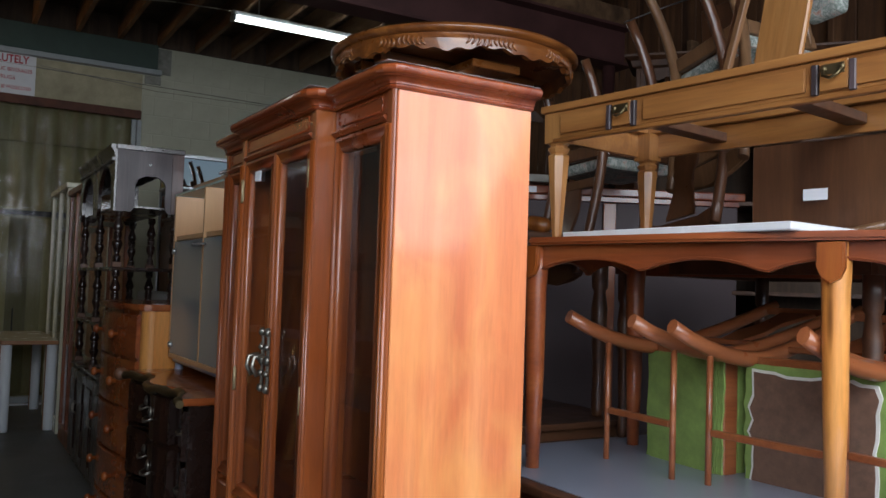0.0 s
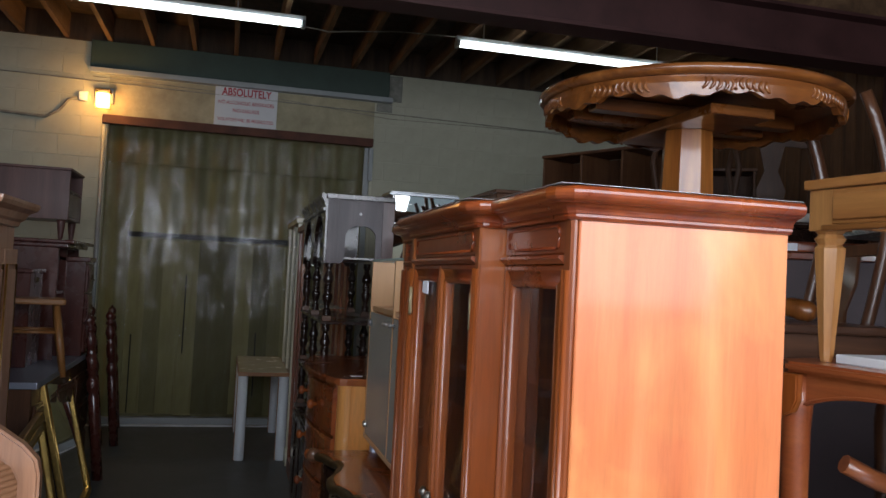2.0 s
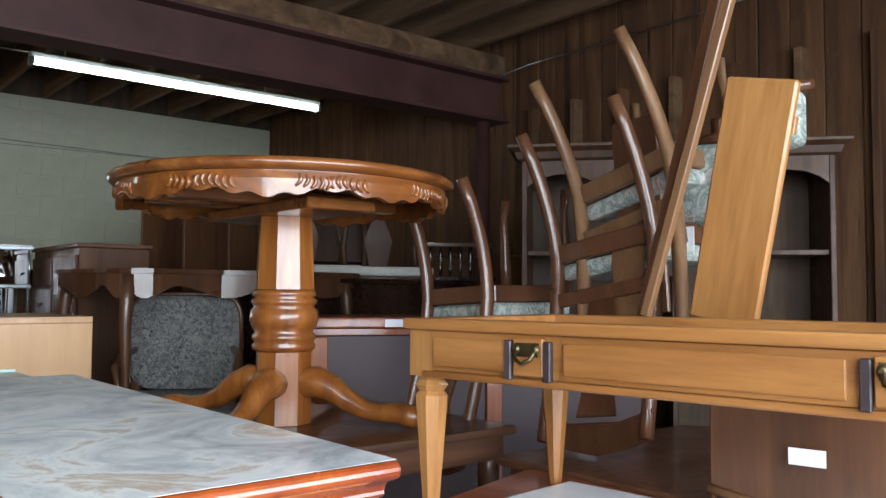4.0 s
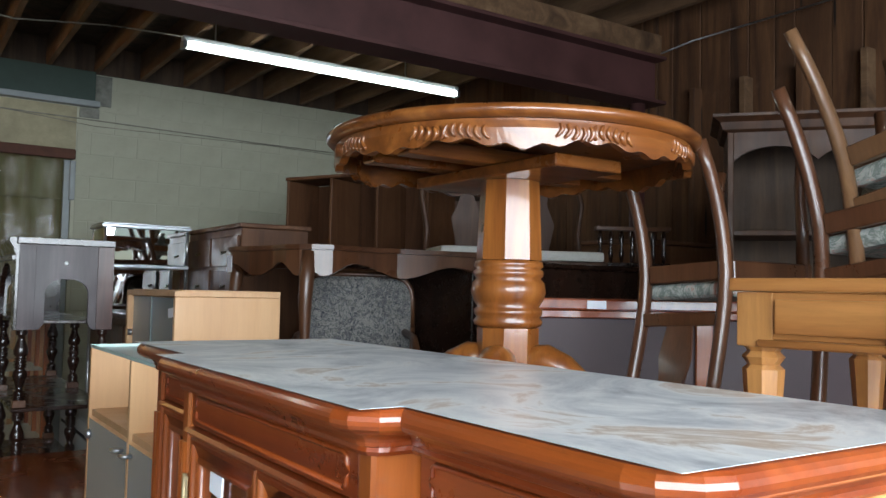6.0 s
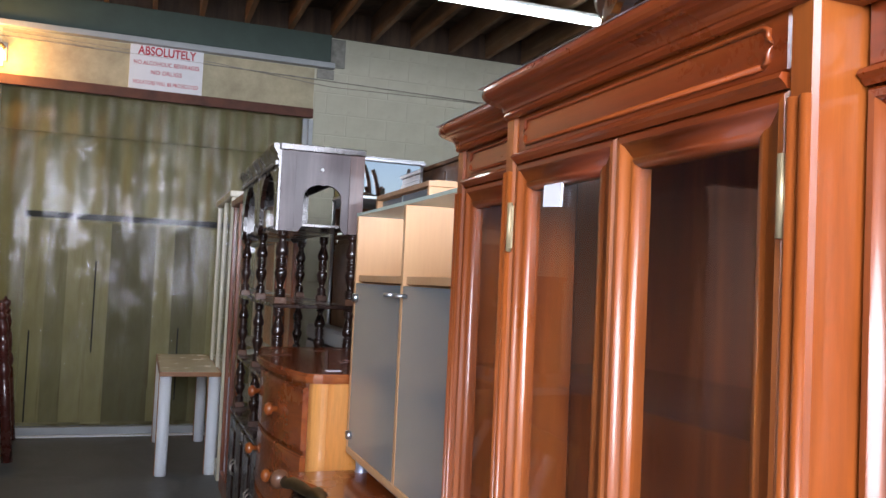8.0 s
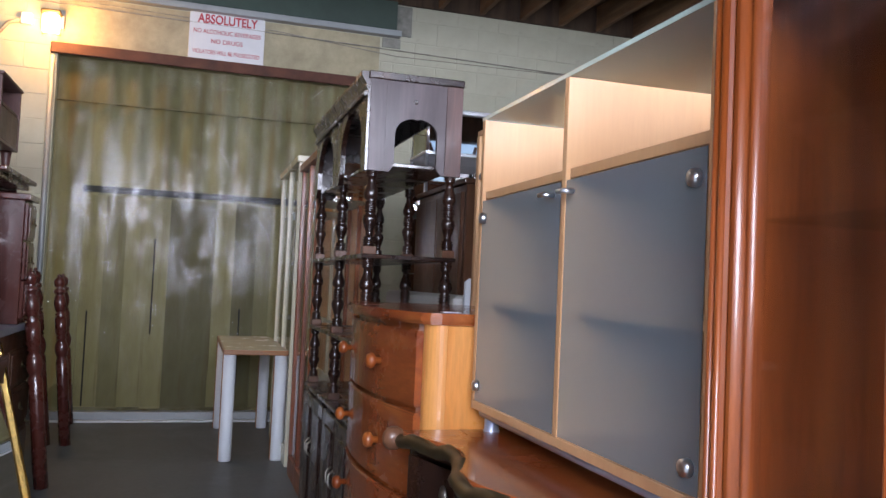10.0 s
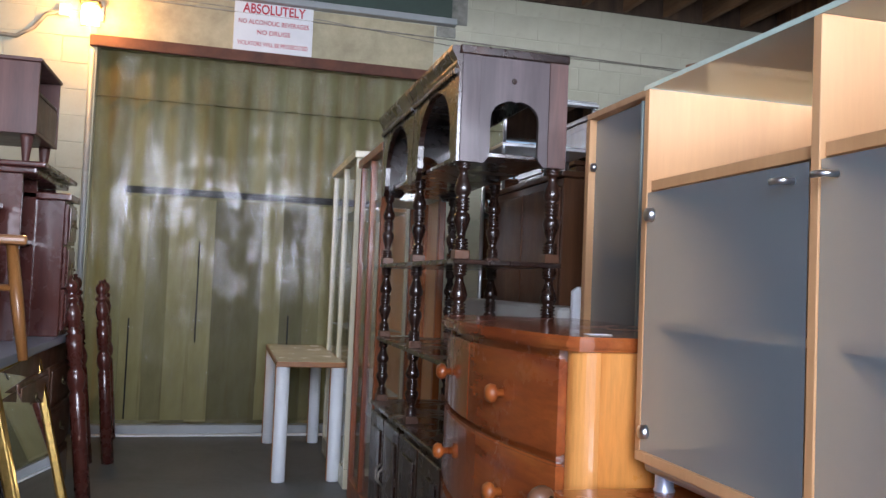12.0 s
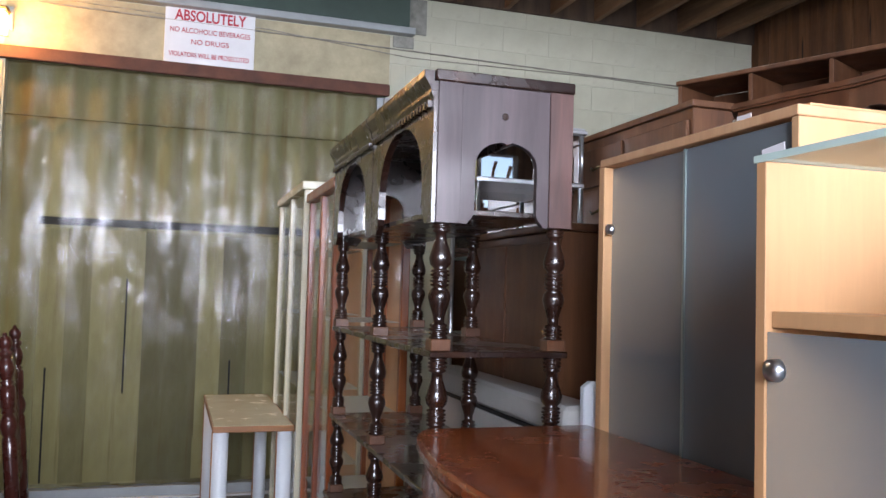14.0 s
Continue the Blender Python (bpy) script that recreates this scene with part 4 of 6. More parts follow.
def spindle_shelves():
    X, Y = 0.83, 4.98
    t = thing("spindle_shelves", "dark stained shelves on turned spindles beside the pine chest", "shelf unit", (X, Y, 0))
    D, ys = 0.37, (0.03, 0.66, 1.30)
    L, H = 1.33, 2.05
    zs = (0.70, 1.0, 1.345, 1.665)
    part("base_cabinet", box(0.0, D, 0.0, L, 0.04, 0.68, 0.003), EBONY, t)
    part("base_top", box(-0.02, D, -0.005, L + 0.005, 0.681, 0.70, 0.004), EBONY, t)
    part("plinth", box(0.02, D, 0.01, L - 0.01, 0.0, 0.039, 0.002), EBONY, t)
    for i in range(4):
        a = 0.02 + i * 0.325
        d = part("door", box(-0.018, -0.001, a, a + 0.315, 0.08, 0.66, 0.004), EBONY, t)
        part("raised_panel", box(-0.025, -0.0185, a + 0.05, a + 0.265, 0.14, 0.60, 0.006, 2), EBONY, d)
        part("pull", sweep([(-0.018, a + 0.285 - 0.26 * (i % 2), 0.46), (-0.04, a + 0.285 - 0.26 * (i % 2), 0.44), (-0.04, a + 0.285 - 0.26 * (i % 2), 0.40), (-0.018, a + 0.285 - 0.26 * (i % 2), 0.38)], 0.005, 6), PEWTER, d, "dark metal pull")
    for z in zs[1:3]:
        part("shelf", box(-0.005, D, 0.0, L, z - 0.016, z, 0.002), EBONY, t)
    part("shelf", box(0.02, D - 0.02, 0.025, L - 0.025, 1.69, 1.704, 0.002), EBONY, t)
    for i, y in enumerate(ys):
        for x in (0.025, D - 0.03):
            for z0, z1 in zip(zs, zs[1:]):
                zb = z0 + (0.0 if z0 == zs[0] else 0.0)
                part("spindle", lathe(spindle(z1 - 0.017 - zb - 0.03) if z1 < 1.6 else spindle(z1 + 0.015 - zb - 0.03), x, y, zb + 0.03, 14), EBONY, t)
                part("block", box(x - 0.026, x + 0.026, y - 0.024, y + 0.024, zb + 0.0005, zb + 0.03, 0.002), WALNUT_Z, t, "worn red brown joint block")
    zb = 1.665
    side = arch_panel(0.0, D, zb, H - 0.03, 0.102, D - 0.098, 1.88)
    # near board greyed in colour for the sky it reflects; far one plain
    part("side_arch", prism(side, "y", 0.0, 0.02, None, 0.001), WALNUT_SIDE, t, "dark worn board with sky sheen put into its colour")
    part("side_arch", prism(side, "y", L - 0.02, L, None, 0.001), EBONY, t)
    for k, (a, b) in enumerate(((0.0, 0.655), (0.665, L))):
        fr = arch_panel(a, b, zb, H - 0.03, a + 0.09, b - 0.09, 1.95, 0.03)
        part("front_arch", prism(fr, "x", -0.012, 0.010), EBONY, t)
        part("cornice", moulding([(-o, z) for o, z in ((0.012, H - 0.075), (0.02, H - 0.06), (0.02, H - 0.05), (0.032, H - 0.03), (0.038, H - 0.02), (0.038, H - 0.004), (0.012, H - 0.003))], [(0.0, a), (0.0, b)]), EBONY, t)
        band = part("dentil_band", box(-0.0135, -0.0122, a + 0.002, b - 0.002, H - 0.097, H - 0.0755, 0), EBONY, t)
        dm = bpy.data.meshes.new("dentil")
        db = box(-0.012, 0, 0, 0.016, 0, 0.017, 0)
        db.to_mesh(dm)
        db.free()
        dm.materials.append(EBONY)
        for i in range(int((b - a) / 0.03)):
            o = new("dentil", dm)
            o.parent = band
            o.location = (-0.0137, a + 0.01 + i * 0.03, H - 0.095)
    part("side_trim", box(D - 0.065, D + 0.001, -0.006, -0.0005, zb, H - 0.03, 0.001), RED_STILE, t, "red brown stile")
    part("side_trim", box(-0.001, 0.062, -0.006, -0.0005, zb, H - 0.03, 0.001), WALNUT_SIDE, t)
    part("top", box(-0.01, D + 0.005, -0.008, L + 0.008, H - 0.029, H, 0.003), EBONY, t)
    part("back_rail", box(D - 0.012, D - 0.001, 0.025, L - 0.025, H - 0.10, H - 0.03, 0.002), EBONY, t)
    part("knot", lathe([(0.010, -0.0004), (0.008, -0.0014)], 0.18, -0.0006, 1.945, 12, None, "y"), EBONY, t, "dark filled knot")


# worn wood, its base greyed to carry the sky's bluish reflection
WALNUT_SIDE = wood("worn_board_sky_sheen", (0.022, 0.014, 0.015), (0.048, 0.033, 0.035), (0.095, 0.066, 0.070), 0.45, "z", 0.1, 1.4, 0.2)
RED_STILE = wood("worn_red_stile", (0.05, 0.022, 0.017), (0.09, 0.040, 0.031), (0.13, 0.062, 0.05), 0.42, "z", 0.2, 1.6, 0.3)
spindle_shelves()


# ---- cases and the table by the far door ----
def display_case(x, y, L, D, H, wd, label, cat="display case"):
    t = thing("display_case", label, cat, (x, y, 0))
    part("base", box(0, D, 0, L, 0, 0.12, 0.003), wd, t)
    part("cap", box(-0.015, D, -0.015, L + 0.015, H - 0.045, H, 0.008, 2), wd, t)
    for a in (0, D - 0.035):
        for b in (0, L / 2 - 0.0175, L - 0.035):
            part("post", box(a, a + 0.035, b, b + 0.035, 0.121, H - 0.046, 0.003), wd, t)
    for a, b in ((0.036, L / 2 - 0.018), (L / 2 + 0.018, L - 0.036)):
        part("pane", box(0.012, 0.017, a, b, 0.121, H - 0.046, 0), GLASS, t).visible_shadow = False
    part("pane", box(0.036, D - 0.036, 0.012, 0.017, 0.121, H - 0.046, 0), GLASS, t).visible_shadow = False
    part("back_panel", box(D - 0.012, D - 0.002, 0.036, L - 0.036, 0.121, H - 0.046, 0), MAPLE, t)
    for z in (0.55, 0.95, 1.35, 1.7):
        part("shelf", box(0.02, D - 0.014, 0.036, L - 0.036, z, z + 0.007, 0), TOPGLASS, t).visible_shadow = False


display_case(0.86, 7.42, 1.1, 0.36, 2.06, CREAM, "cream painted glass display case by the far door")
display_case(0.86, 6.52, 0.72, 0.34, 1.97, CHERRY, "brown wooden glass display case beside the dark shelves")


def white_table():
    x0, x1, y0, y1, H = 0.445, 0.875, 7.6, 8.94, 0.745
    t = thing("side_table", "narrow cream topped table with rounded white legs on the concrete floor", "table", (x0, y0, 0))
    w, l = x1 - x0, y1 - y0
    part("tabletop", box(0.008, w - 0.008, 0.008, l - 0.008, H - 0.03, H, 0.002), CREAM, t, "glossy cream laminate top")
    part("edging", join(box(0, w, 0, 0.0075, H - 0.034, H - 0.001, 0.003), box(0, w, l - 0.0075, l, H - 0.034, H - 0.001, 0.003), box(0, 0.0075, 0.008, l - 0.008, H - 0.034, H - 0.001, 0.003), box(w - 0.0075, w, 0.008, l - 0.008, H - 0.034, H - 0.001, 0.003)), HONEY, t, "honey wood edging")
    for x in (0.045, w - 0.045):
        for y in (0.05, l - 0.05):
            part("leg", lathe([(0.04, 0), (0.043, 0.01), (0.043, H - 0.031)], x, y, 0, 18), WHITE, t)
            part("leg_strip", box(x - 0.046, x - 0.036, y - 0.014, y + 0.014, 0.002, H - 0.035, 0.002), HONEY, t)


white_table()


# ---- mirrored cabinet, brown cabinet ----
def mirror_cabinet():
    t = thing("curio_cabinet", "mirrored curio cabinet with chrome corner posts and a bright mirrored top", "curio cabinet", (1.42, 6.3, 0))
    W, D, H = 0.50, 0.34, 2.23
    part("base", box(0, W, 0, D, 0, 0.5, 0.004), BLACK, t)
    part("mirror_box", box(0.018, W - 0.018, 0.006, D - 0.018, 1.985, H - 0.03, 0.002), MIRROR, t, "mirror clad box")
    part("side_mirror", box(0.006, 0.0175, 0.02, D - 0.02, 1.985, H - 0.03, 0.001), MIRROR, t)
    part("cap", join(box(-0.012, W + 0.012, -0.015, D, H - 0.029, H - 0.012, 0.003), box(-0.004, W + 0.004, -0.006, D, H - 0.011, H, 0.003)), STEEL, t, "chrome cap moulding")
    part("foot_rail", box(-0.004, W + 0.004, -0.006, D, 1.965, 1.984, 0.003), STEEL, t)
    for x in (0.01, W - 0.01):
        for y in (0.005, D - 0.01):
            part("post", lathe([(0.011, 0.501), (0.011, 1.964)], x, y, 0, 10), STEEL, t)
            part("post", lathe([(0.008, 1.985), (0.008, H - 0.03)], x, y - 0.006, 0, 8), STEEL, t)
    part("back_mirror", box(0.02, W - 0.02, D - 0.01, D - 0.004, 0.501, 1.964, 0), MIRROR, t)
    for z in (0.9, 1.3, 1.65):
        part("shelf", box(0.02, W - 0.02, 0.015, D - 0.012, z, z + 0.008, 0), TOPGLASS, t).visible_shadow = False


mirror_cabinet()


def plain_case(name, label, cat, x, y, w, d, h, m, z=0.0, over=0.015):
    t = thing(name, label, cat, (x, y, z))
    part("body", box(0, w, 0, d, 0, h - 0.026, 0.004), m, t)
    part("top", box(-over, w + over, -over, d + over, h - 0.025, h, 0.006, 2), m, t)
    return t


c = plain_case("wardrobe", "plain dark brown wardrobe side behind the dark shelves", "wardrobe", 1.36, 5.36, 0.6, 0.8, 1.72, WALNUT_Z)
part("door", box(-0.02, -0.001, 0.02, 0.395, 0.05, 1.66, 0.003), WALNUT_Z, c)
part("door", box(-0.02, -0.001, 0.405, 0.78, 0.05, 1.66, 0.003), WALNUT_Z, c)


def white_headboard():
    t = thing("white_plastic_headboard", "white moulded plastic board with a notched corner behind the dark shelves", "board", (1.19, 5.02, 0.0))
    part("board", prism([(0, 0.0), (0.16, 0.0), (0.16, 1.22), (0.145, 1.235), (0.125, 1.235), (0.12, 1.265), (0.02, 1.27), (0.0, 1.255)], "y", -0.03, -0.005, None, 0.003), WHITE, t)
    return t


white_headboard().location = (1.24, 4.99, 0)
t = thing("storage_box", "long off white plastic box behind the dark shelves", "storage box", (1.215, 5.02, 0.0))
part("body", box(0, 0.12, 0, 1.2, 0, 1.10, 0.01, 2), CREAMWHITE, t)
part("seam", box(0.006, 0.114, 0.006, 1.194, 1.1005, 1.112, 0), BLACK, t, "dark gap under the lid")
part("lid", box(-0.004, 0.124, -0.004, 1.204, 1.1125, 1.20, 0.03, 3), CREAMWHITE, t)


# ---- round pedestal table ----
def round_table():
    t = thing("round_table", "round golden oak pedestal table with carved wavy apron on stacked tables", "table", (1.92, 3.12, 1.525))
    R, H = 0.55, 0.785
    part("tabletop", lathe([(R - 0.03, H - 0.035), (R - 0.012, H - 0.033), (R, H - 0.022), (R, H - 0.012), (R - 0.01, H - 0.003), (R - 0.03, H), (0.01, H)], 0, 0, 0, 72), OAK_X, t)
    # wavy apron
    n = 240
    bm = bmesh.new()
    rr = R - 0.028
    rings = []
    for i in range(n):
        a = 2 * math.pi * i / n
        s = abs(math.sin(a * 4.5 + 0.4))
        low = H - 0.105 + 0.018 * (s ** 2) + 0.006 * math.cos(a * 36)
        rings.append([bm.verts.new((r * math.cos(a), r * math.sin(a), z)) for r, z in ((rr, H - 0.036), (rr + 0.004, H - 0.06), (rr, low), (rr - 0.022, low), (rr - 0.022, H - 0.036))])
    for i in range(n):
        p, q = rings[i], rings[(i + 1) % n]
        for k in range(5):
            bm.faces.new((p[k], q[k], q[(k + 1) % 5], p[(k + 1) % 5]))
    bmesh.ops.recalc_face_normals(bm, faces=bm.faces[:])
    apron = part("apron", bm, OAK_X, t, "carved wavy apron")
    # carved leaf scrolls
    for c in range(9):
        a0 = 2 * math.pi * c / 9 - 0.44
        for k in range(11):
            bm = bmesh.new()
            da = (k - 5) * 0.036
            lean = 0.012 if k < 5 else -0.012
            pts = []
            for s in range(7):
                u = s / 6
                a = a0 + da + lean * 1.6 * math.sin(u * 3.1) + (k - 5) * 0.004 * u
                pts.append(((rr + 0.004) * math.cos(a), (rr + 0.004) * math.sin(a), H - 0.05 - 0.034 * u + 0.004 * math.cos(k), 0.0035 + 0.0035 * math.sin(u * 3.1)))
            sweep(pts, 0.006, 6, bm)
            part("carved_leaf", bm, OAK_X, apron)
    part("bearer", box(-0.40, 0.40, -0.07, 0.0, H - 0.085, H - 0.04, 0.004), OAK_X, t)
    part("bearer", box(-0.40, 0.40, 0.12, 0.19, H - 0.085, H - 0.04, 0.004), OAK_X, t)
    part("bearer", box(-0.12, 0.12, -0.34, 0.34, H - 0.12, H - 0.086, 0.004), OAK_X, t)
    oct_ = [(0.098, 0.0), (0.098, 0.2), (0.104, 0.206)]
    lo = lathe([(0.092, 0.0), (0.092, 0.23)], 0, 0, 0, 8)
    hi = lathe([(0.098, 0.43), (0.088, H - 0.121)], 0, 0, 0, 8)
    for b_ in (lo, hi):
        for f in b_.faces:
            f.smooth = False
    part("column", lo, OAK, t, "faceted oak column")
    part("column", hi, OAK, t, "faceted oak column")
    part("turning", lathe([(0.086, 0.23), (0.10, 0.238), (0.103, 0.25), (0.094, 0.262), (0.102, 0.27), (0.102, 0.284), (0.092, 0.292), (0.104, 0.31), (0.112, 0.335), (0.108, 0.362), (0.096, 0.376), (0.104, 0.384), (0.106, 0.396), (0.095, 0.404), (0.104, 0.412), (0.10, 0.426), (0.086, 0.43)], 0, 0, 0, 28), OAK, t)
    for k in range(4):
        a = radians(35 + 90 * k)
        ca, sa = math.cos(a), math.sin(a)
        pr = [(0.06, 0.13, 0.05), (0.12, 0.135, 0.05), (0.17, 0.115, 0.044), (0.22, 0.08, 0.036), (0.28, 0.052, 0.030), (0.34, 0.044, 0.028), (0.385, 0.048, 0.032), (0.42, 0.04, 0.036), (0.45, 0.036, 0.034), (0.468, 0.032, 0.018)]
        part("leg", sweep([(r * ca, r * sa, z, w) for r, z, w in pr], 0.04, 12), OAK, t, "curved leg ending in a claw foot")


round_table()


# ---- tables of the stack on the right ----
def cabriole(x, y, h, s=1.0, dx=-1, dy=0):
    return sweep([(x, y, h, 0.028 * s), (x + dx * 0.012, y + dy * 0.012, h * 0.85, 0.03 * s), (x + dx * 0.02, y + dy * 0.02, h * 0.7, 0.026 * s), (x + dx * 0.008, y, h * 0.4, 0.018 * s), (x, y, h * 0.12, 0.015 * s), (x + dx * 0.02, y + dy * 0.02, h * 0.03, 0.022 * s), (x + dx * 0.03, y + dy * 0.03, 0.0, 0.02 * s)], 0.03, 10)


def tapered_leg(h, s=1.0):
    """Square neck, rings, and a taper, from the top down to z = 0."""
    bm = lathe([(0.014 * s, 0.0), (0.017 * s, 0.015), (0.036 * s, h * 0.62), (0.037 * s, h * 0.66), (0.028 * s, h * 0.68), (0.034 * s, h * 0.70), (0.038 * s, h * 0.715), (0.028 * s, h * 0.74), (0.036 * s, h * 0.76)], 0, 0, 0, 8)
    for f in bm.faces:
        f.smooth = False
    bm.transform(Euler((0, 0, radians(22.5))).to_matrix().to_4x4())
    return bm_box(bm, -0.034 * s, 0.034 * s, -0.034 * s, 0.034 * s, h * 0.761, h, 0.002)


def coffee_table():
    t = thing("coffee_table", "honey oak coffee table without glass on a red table", "coffee table", (1.668, 2.15, 1.456), -82)
    L, D, H = 1.31, 0.56, 0.436
    w = 0.055
    z0 = H - 0.024
    part("top_frame", join(box(0, L, 0, w, z0, H, 0.005, 2), box(0, L, D - w, D, z0, H, 0.005, 2), box(0, w, w, D - w, z0, H, 0.005, 2), box(L - w, L, w, D - w, z0, H, 0.005, 2)), HONEY, t, "open top frame with a worn rim")
    part("apron", join(box(0.05, L - 0.05, 0.012, 0.028, z0 - 0.085, z0 - 0.001, 0.002), box(0.05, L - 0.05, D - 0.028, D - 0.012, z0 - 0.085, z0 - 0.001, 0.002), box(0.012, 0.028, 0.05, D - 0.05, z0 - 0.085, z0 - 0.001, 0.002), box(L - 0.028, L - 0.012, 0.05, D - 0.05, z0 - 0.085, z0 - 0.001, 0.002)), HONEY, t)
    for a, b in ((0.085, 0.29), (0.41, L - 0.41), (L - 0.29, L - 0.085)):
        part("drawer_front", box(a, b, 0.004, 0.012, z0 - 0.075, z0 - 0.014, 0.004, 2), HONEY, t)
    for a in (0.332, 0.972):
        d = part("pull_block", box(a - 0.035, a + 0.035, 0.002, 0.0115, z0 - 0.08, z0 - 0.008, 0.002), HONEY, t)
        for s in (-1, 1):
            part("end_block", box(a + s * 0.046 - 0.008, a + s * 0.046 + 0.008, -0.002, 0.0115, z0 - 0.088, z0 - 0.012, 0.002), WALNUT_SIDE, t)
        bmh = sweep([(a - 0.022, -0.004, z0 - 0.028), (a - 0.018, -0.014, z0 - 0.046), (a, -0.018, z0 - 0.055), (a + 0.018, -0.014, z0 - 0.046), (a + 0.022, -0.004, z0 - 0.028)], 0.004, 8)
        bm_box(bmh, a - 0.028, a + 0.028, -0.002, 0.0015, z0 - 0.042, z0 - 0.016, 0.002)
        lathe([(0.004, -0.008), (0.009, -0.004), (0.009, 0.0)], a - 0.022, -0.001, z0 - 0.028, 8, bmh, "y")
        lathe([(0.004, -0.008), (0.009, -0.004), (0.009, 0.0)], a + 0.022, -0.001, z0 - 0.028, 8, bmh, "y")
        part("handle", bmh, BRASS, d, "tarnished brass bail handle")
    part("bottom_lip", box(0.05, L - 0.05, 0.006, 0.03, z0 - 0.1, z0 - 0.086, 0.003), HONEY, t)
    part("stretcher", box(0.3, 0.36, 0.03, D - 0.03, z0 - 0.06, z0 - 0.03, 0.002), WALNUT, t)
    part("stretcher", box(0.76, 0.82, 0.03, D - 0.03, z0 - 0.06, z0 - 0.03, 0.002), WALNUT, t)
    for x in (0.045, L - 0.045):
        for y in (0.045, D - 0.045):
            part("leg", spin(tapered_leg(z0 - 0.001), Matrix.Translation((x, y, 0))), HONEY_Z, t)


coffee_table()


def red_table():
    t = thing("dining_table", "red cherry table with a scalloped apron carrying a marble slab", "table", (1.59, 2.17, 0.72), -74)
    L, D, H = 1.25, 0.75, 0.735
    n = 16
    out = [(0.0, 0.06), (0.06, 0.0)] + [(0.06 + (L - 0.12) * i / n, -0.03 * math.sin(math.pi * i / n) ** 2) for i in range(1, n)] + [(L - 0.06, 0.0), (L, 0.06), (L, D - 0.06), (L - 0.06, D), (0.06, D), (0.0, D - 0.06)]
    part("tabletop", prism(out, "z", H - 0.024, H, None, 0.007), REDTBL, t, "polished red top with a worn moulded edge")
    a = prism(scallop(0.08, L - 0.08, H - 0.025, H - 0.11, H - 0.07, 3), "y", 0.035, 0.055)
    part("apron", a, REDTBL, t)
    part("apron", prism(scallop(0.08, D - 0.08, H - 0.025, H - 0.11, H - 0.07, 2), "x", 0.035, 0.055), REDTBL, t)
    part("apron", box(0.08, L - 0.08, D - 0.055, D - 0.035, H - 0.1, H - 0.025, 0.002), REDTBL, t)
    part("apron", box(L - 0.055, L - 0.035, 0.08, D - 0.08, H - 0.1, H - 0.025, 0.002), REDTBL, t)
    part("apron_bead", sweep([(x, 0.033, z + 0.006) for x, z in scallop(0.08, L - 0.08, H - 0.025, H - 0.11, H - 0.07, 3)[1:-1]], 0.003, 6), REDTBL, t)
    for x in (0.06, L - 0.27):
        for y in (0.05, D - 0.07):
            # daylight on the exposed front leg is put in as brighter orange wood
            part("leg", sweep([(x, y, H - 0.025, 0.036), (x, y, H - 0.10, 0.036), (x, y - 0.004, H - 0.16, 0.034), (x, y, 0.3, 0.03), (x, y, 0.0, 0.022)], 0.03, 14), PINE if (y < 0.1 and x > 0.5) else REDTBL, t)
        part("knee_shield", prism([(x - 0.034, H - 0.028), (x + 0.034, H - 0.028), (x + 0.034, H - 0.09), (x + 0.022, H - 0.118), (x, H - 0.13), (x - 0.022, H - 0.118), (x - 0.034, H - 0.09)], "y", -0.002, 0.022, None, 0.004), CHERRY, t, "glossy carved shield on the knee")
    m = thing("marble_slab", "loose white grey veined marble slab lying on the red table", "stone slab", (1.718, 2.081, 1.455), -85)
    part("slab", box(0, 0.8, 0.0, 0.46, 0.0, 0.022, 0.003), MARBLE, m)


red_table()


# ---- chairs ----
def post_curve(x, lean=0.05, h=0.98):
    pts = []
    for i in range(13):
        u = i / 12
        z = h * u
        y = 0.10 * (0.42 - u) ** 2 / 0.17 * (1 if u < 0.42 else 0.0) + (0.16 * ((u - 0.42) / 0.58) ** 1.3 if u > 0.42 else 0)
        pts.append((x, y, z, 0.021 - 0.005 * abs(u - 0.42)))
    return pts


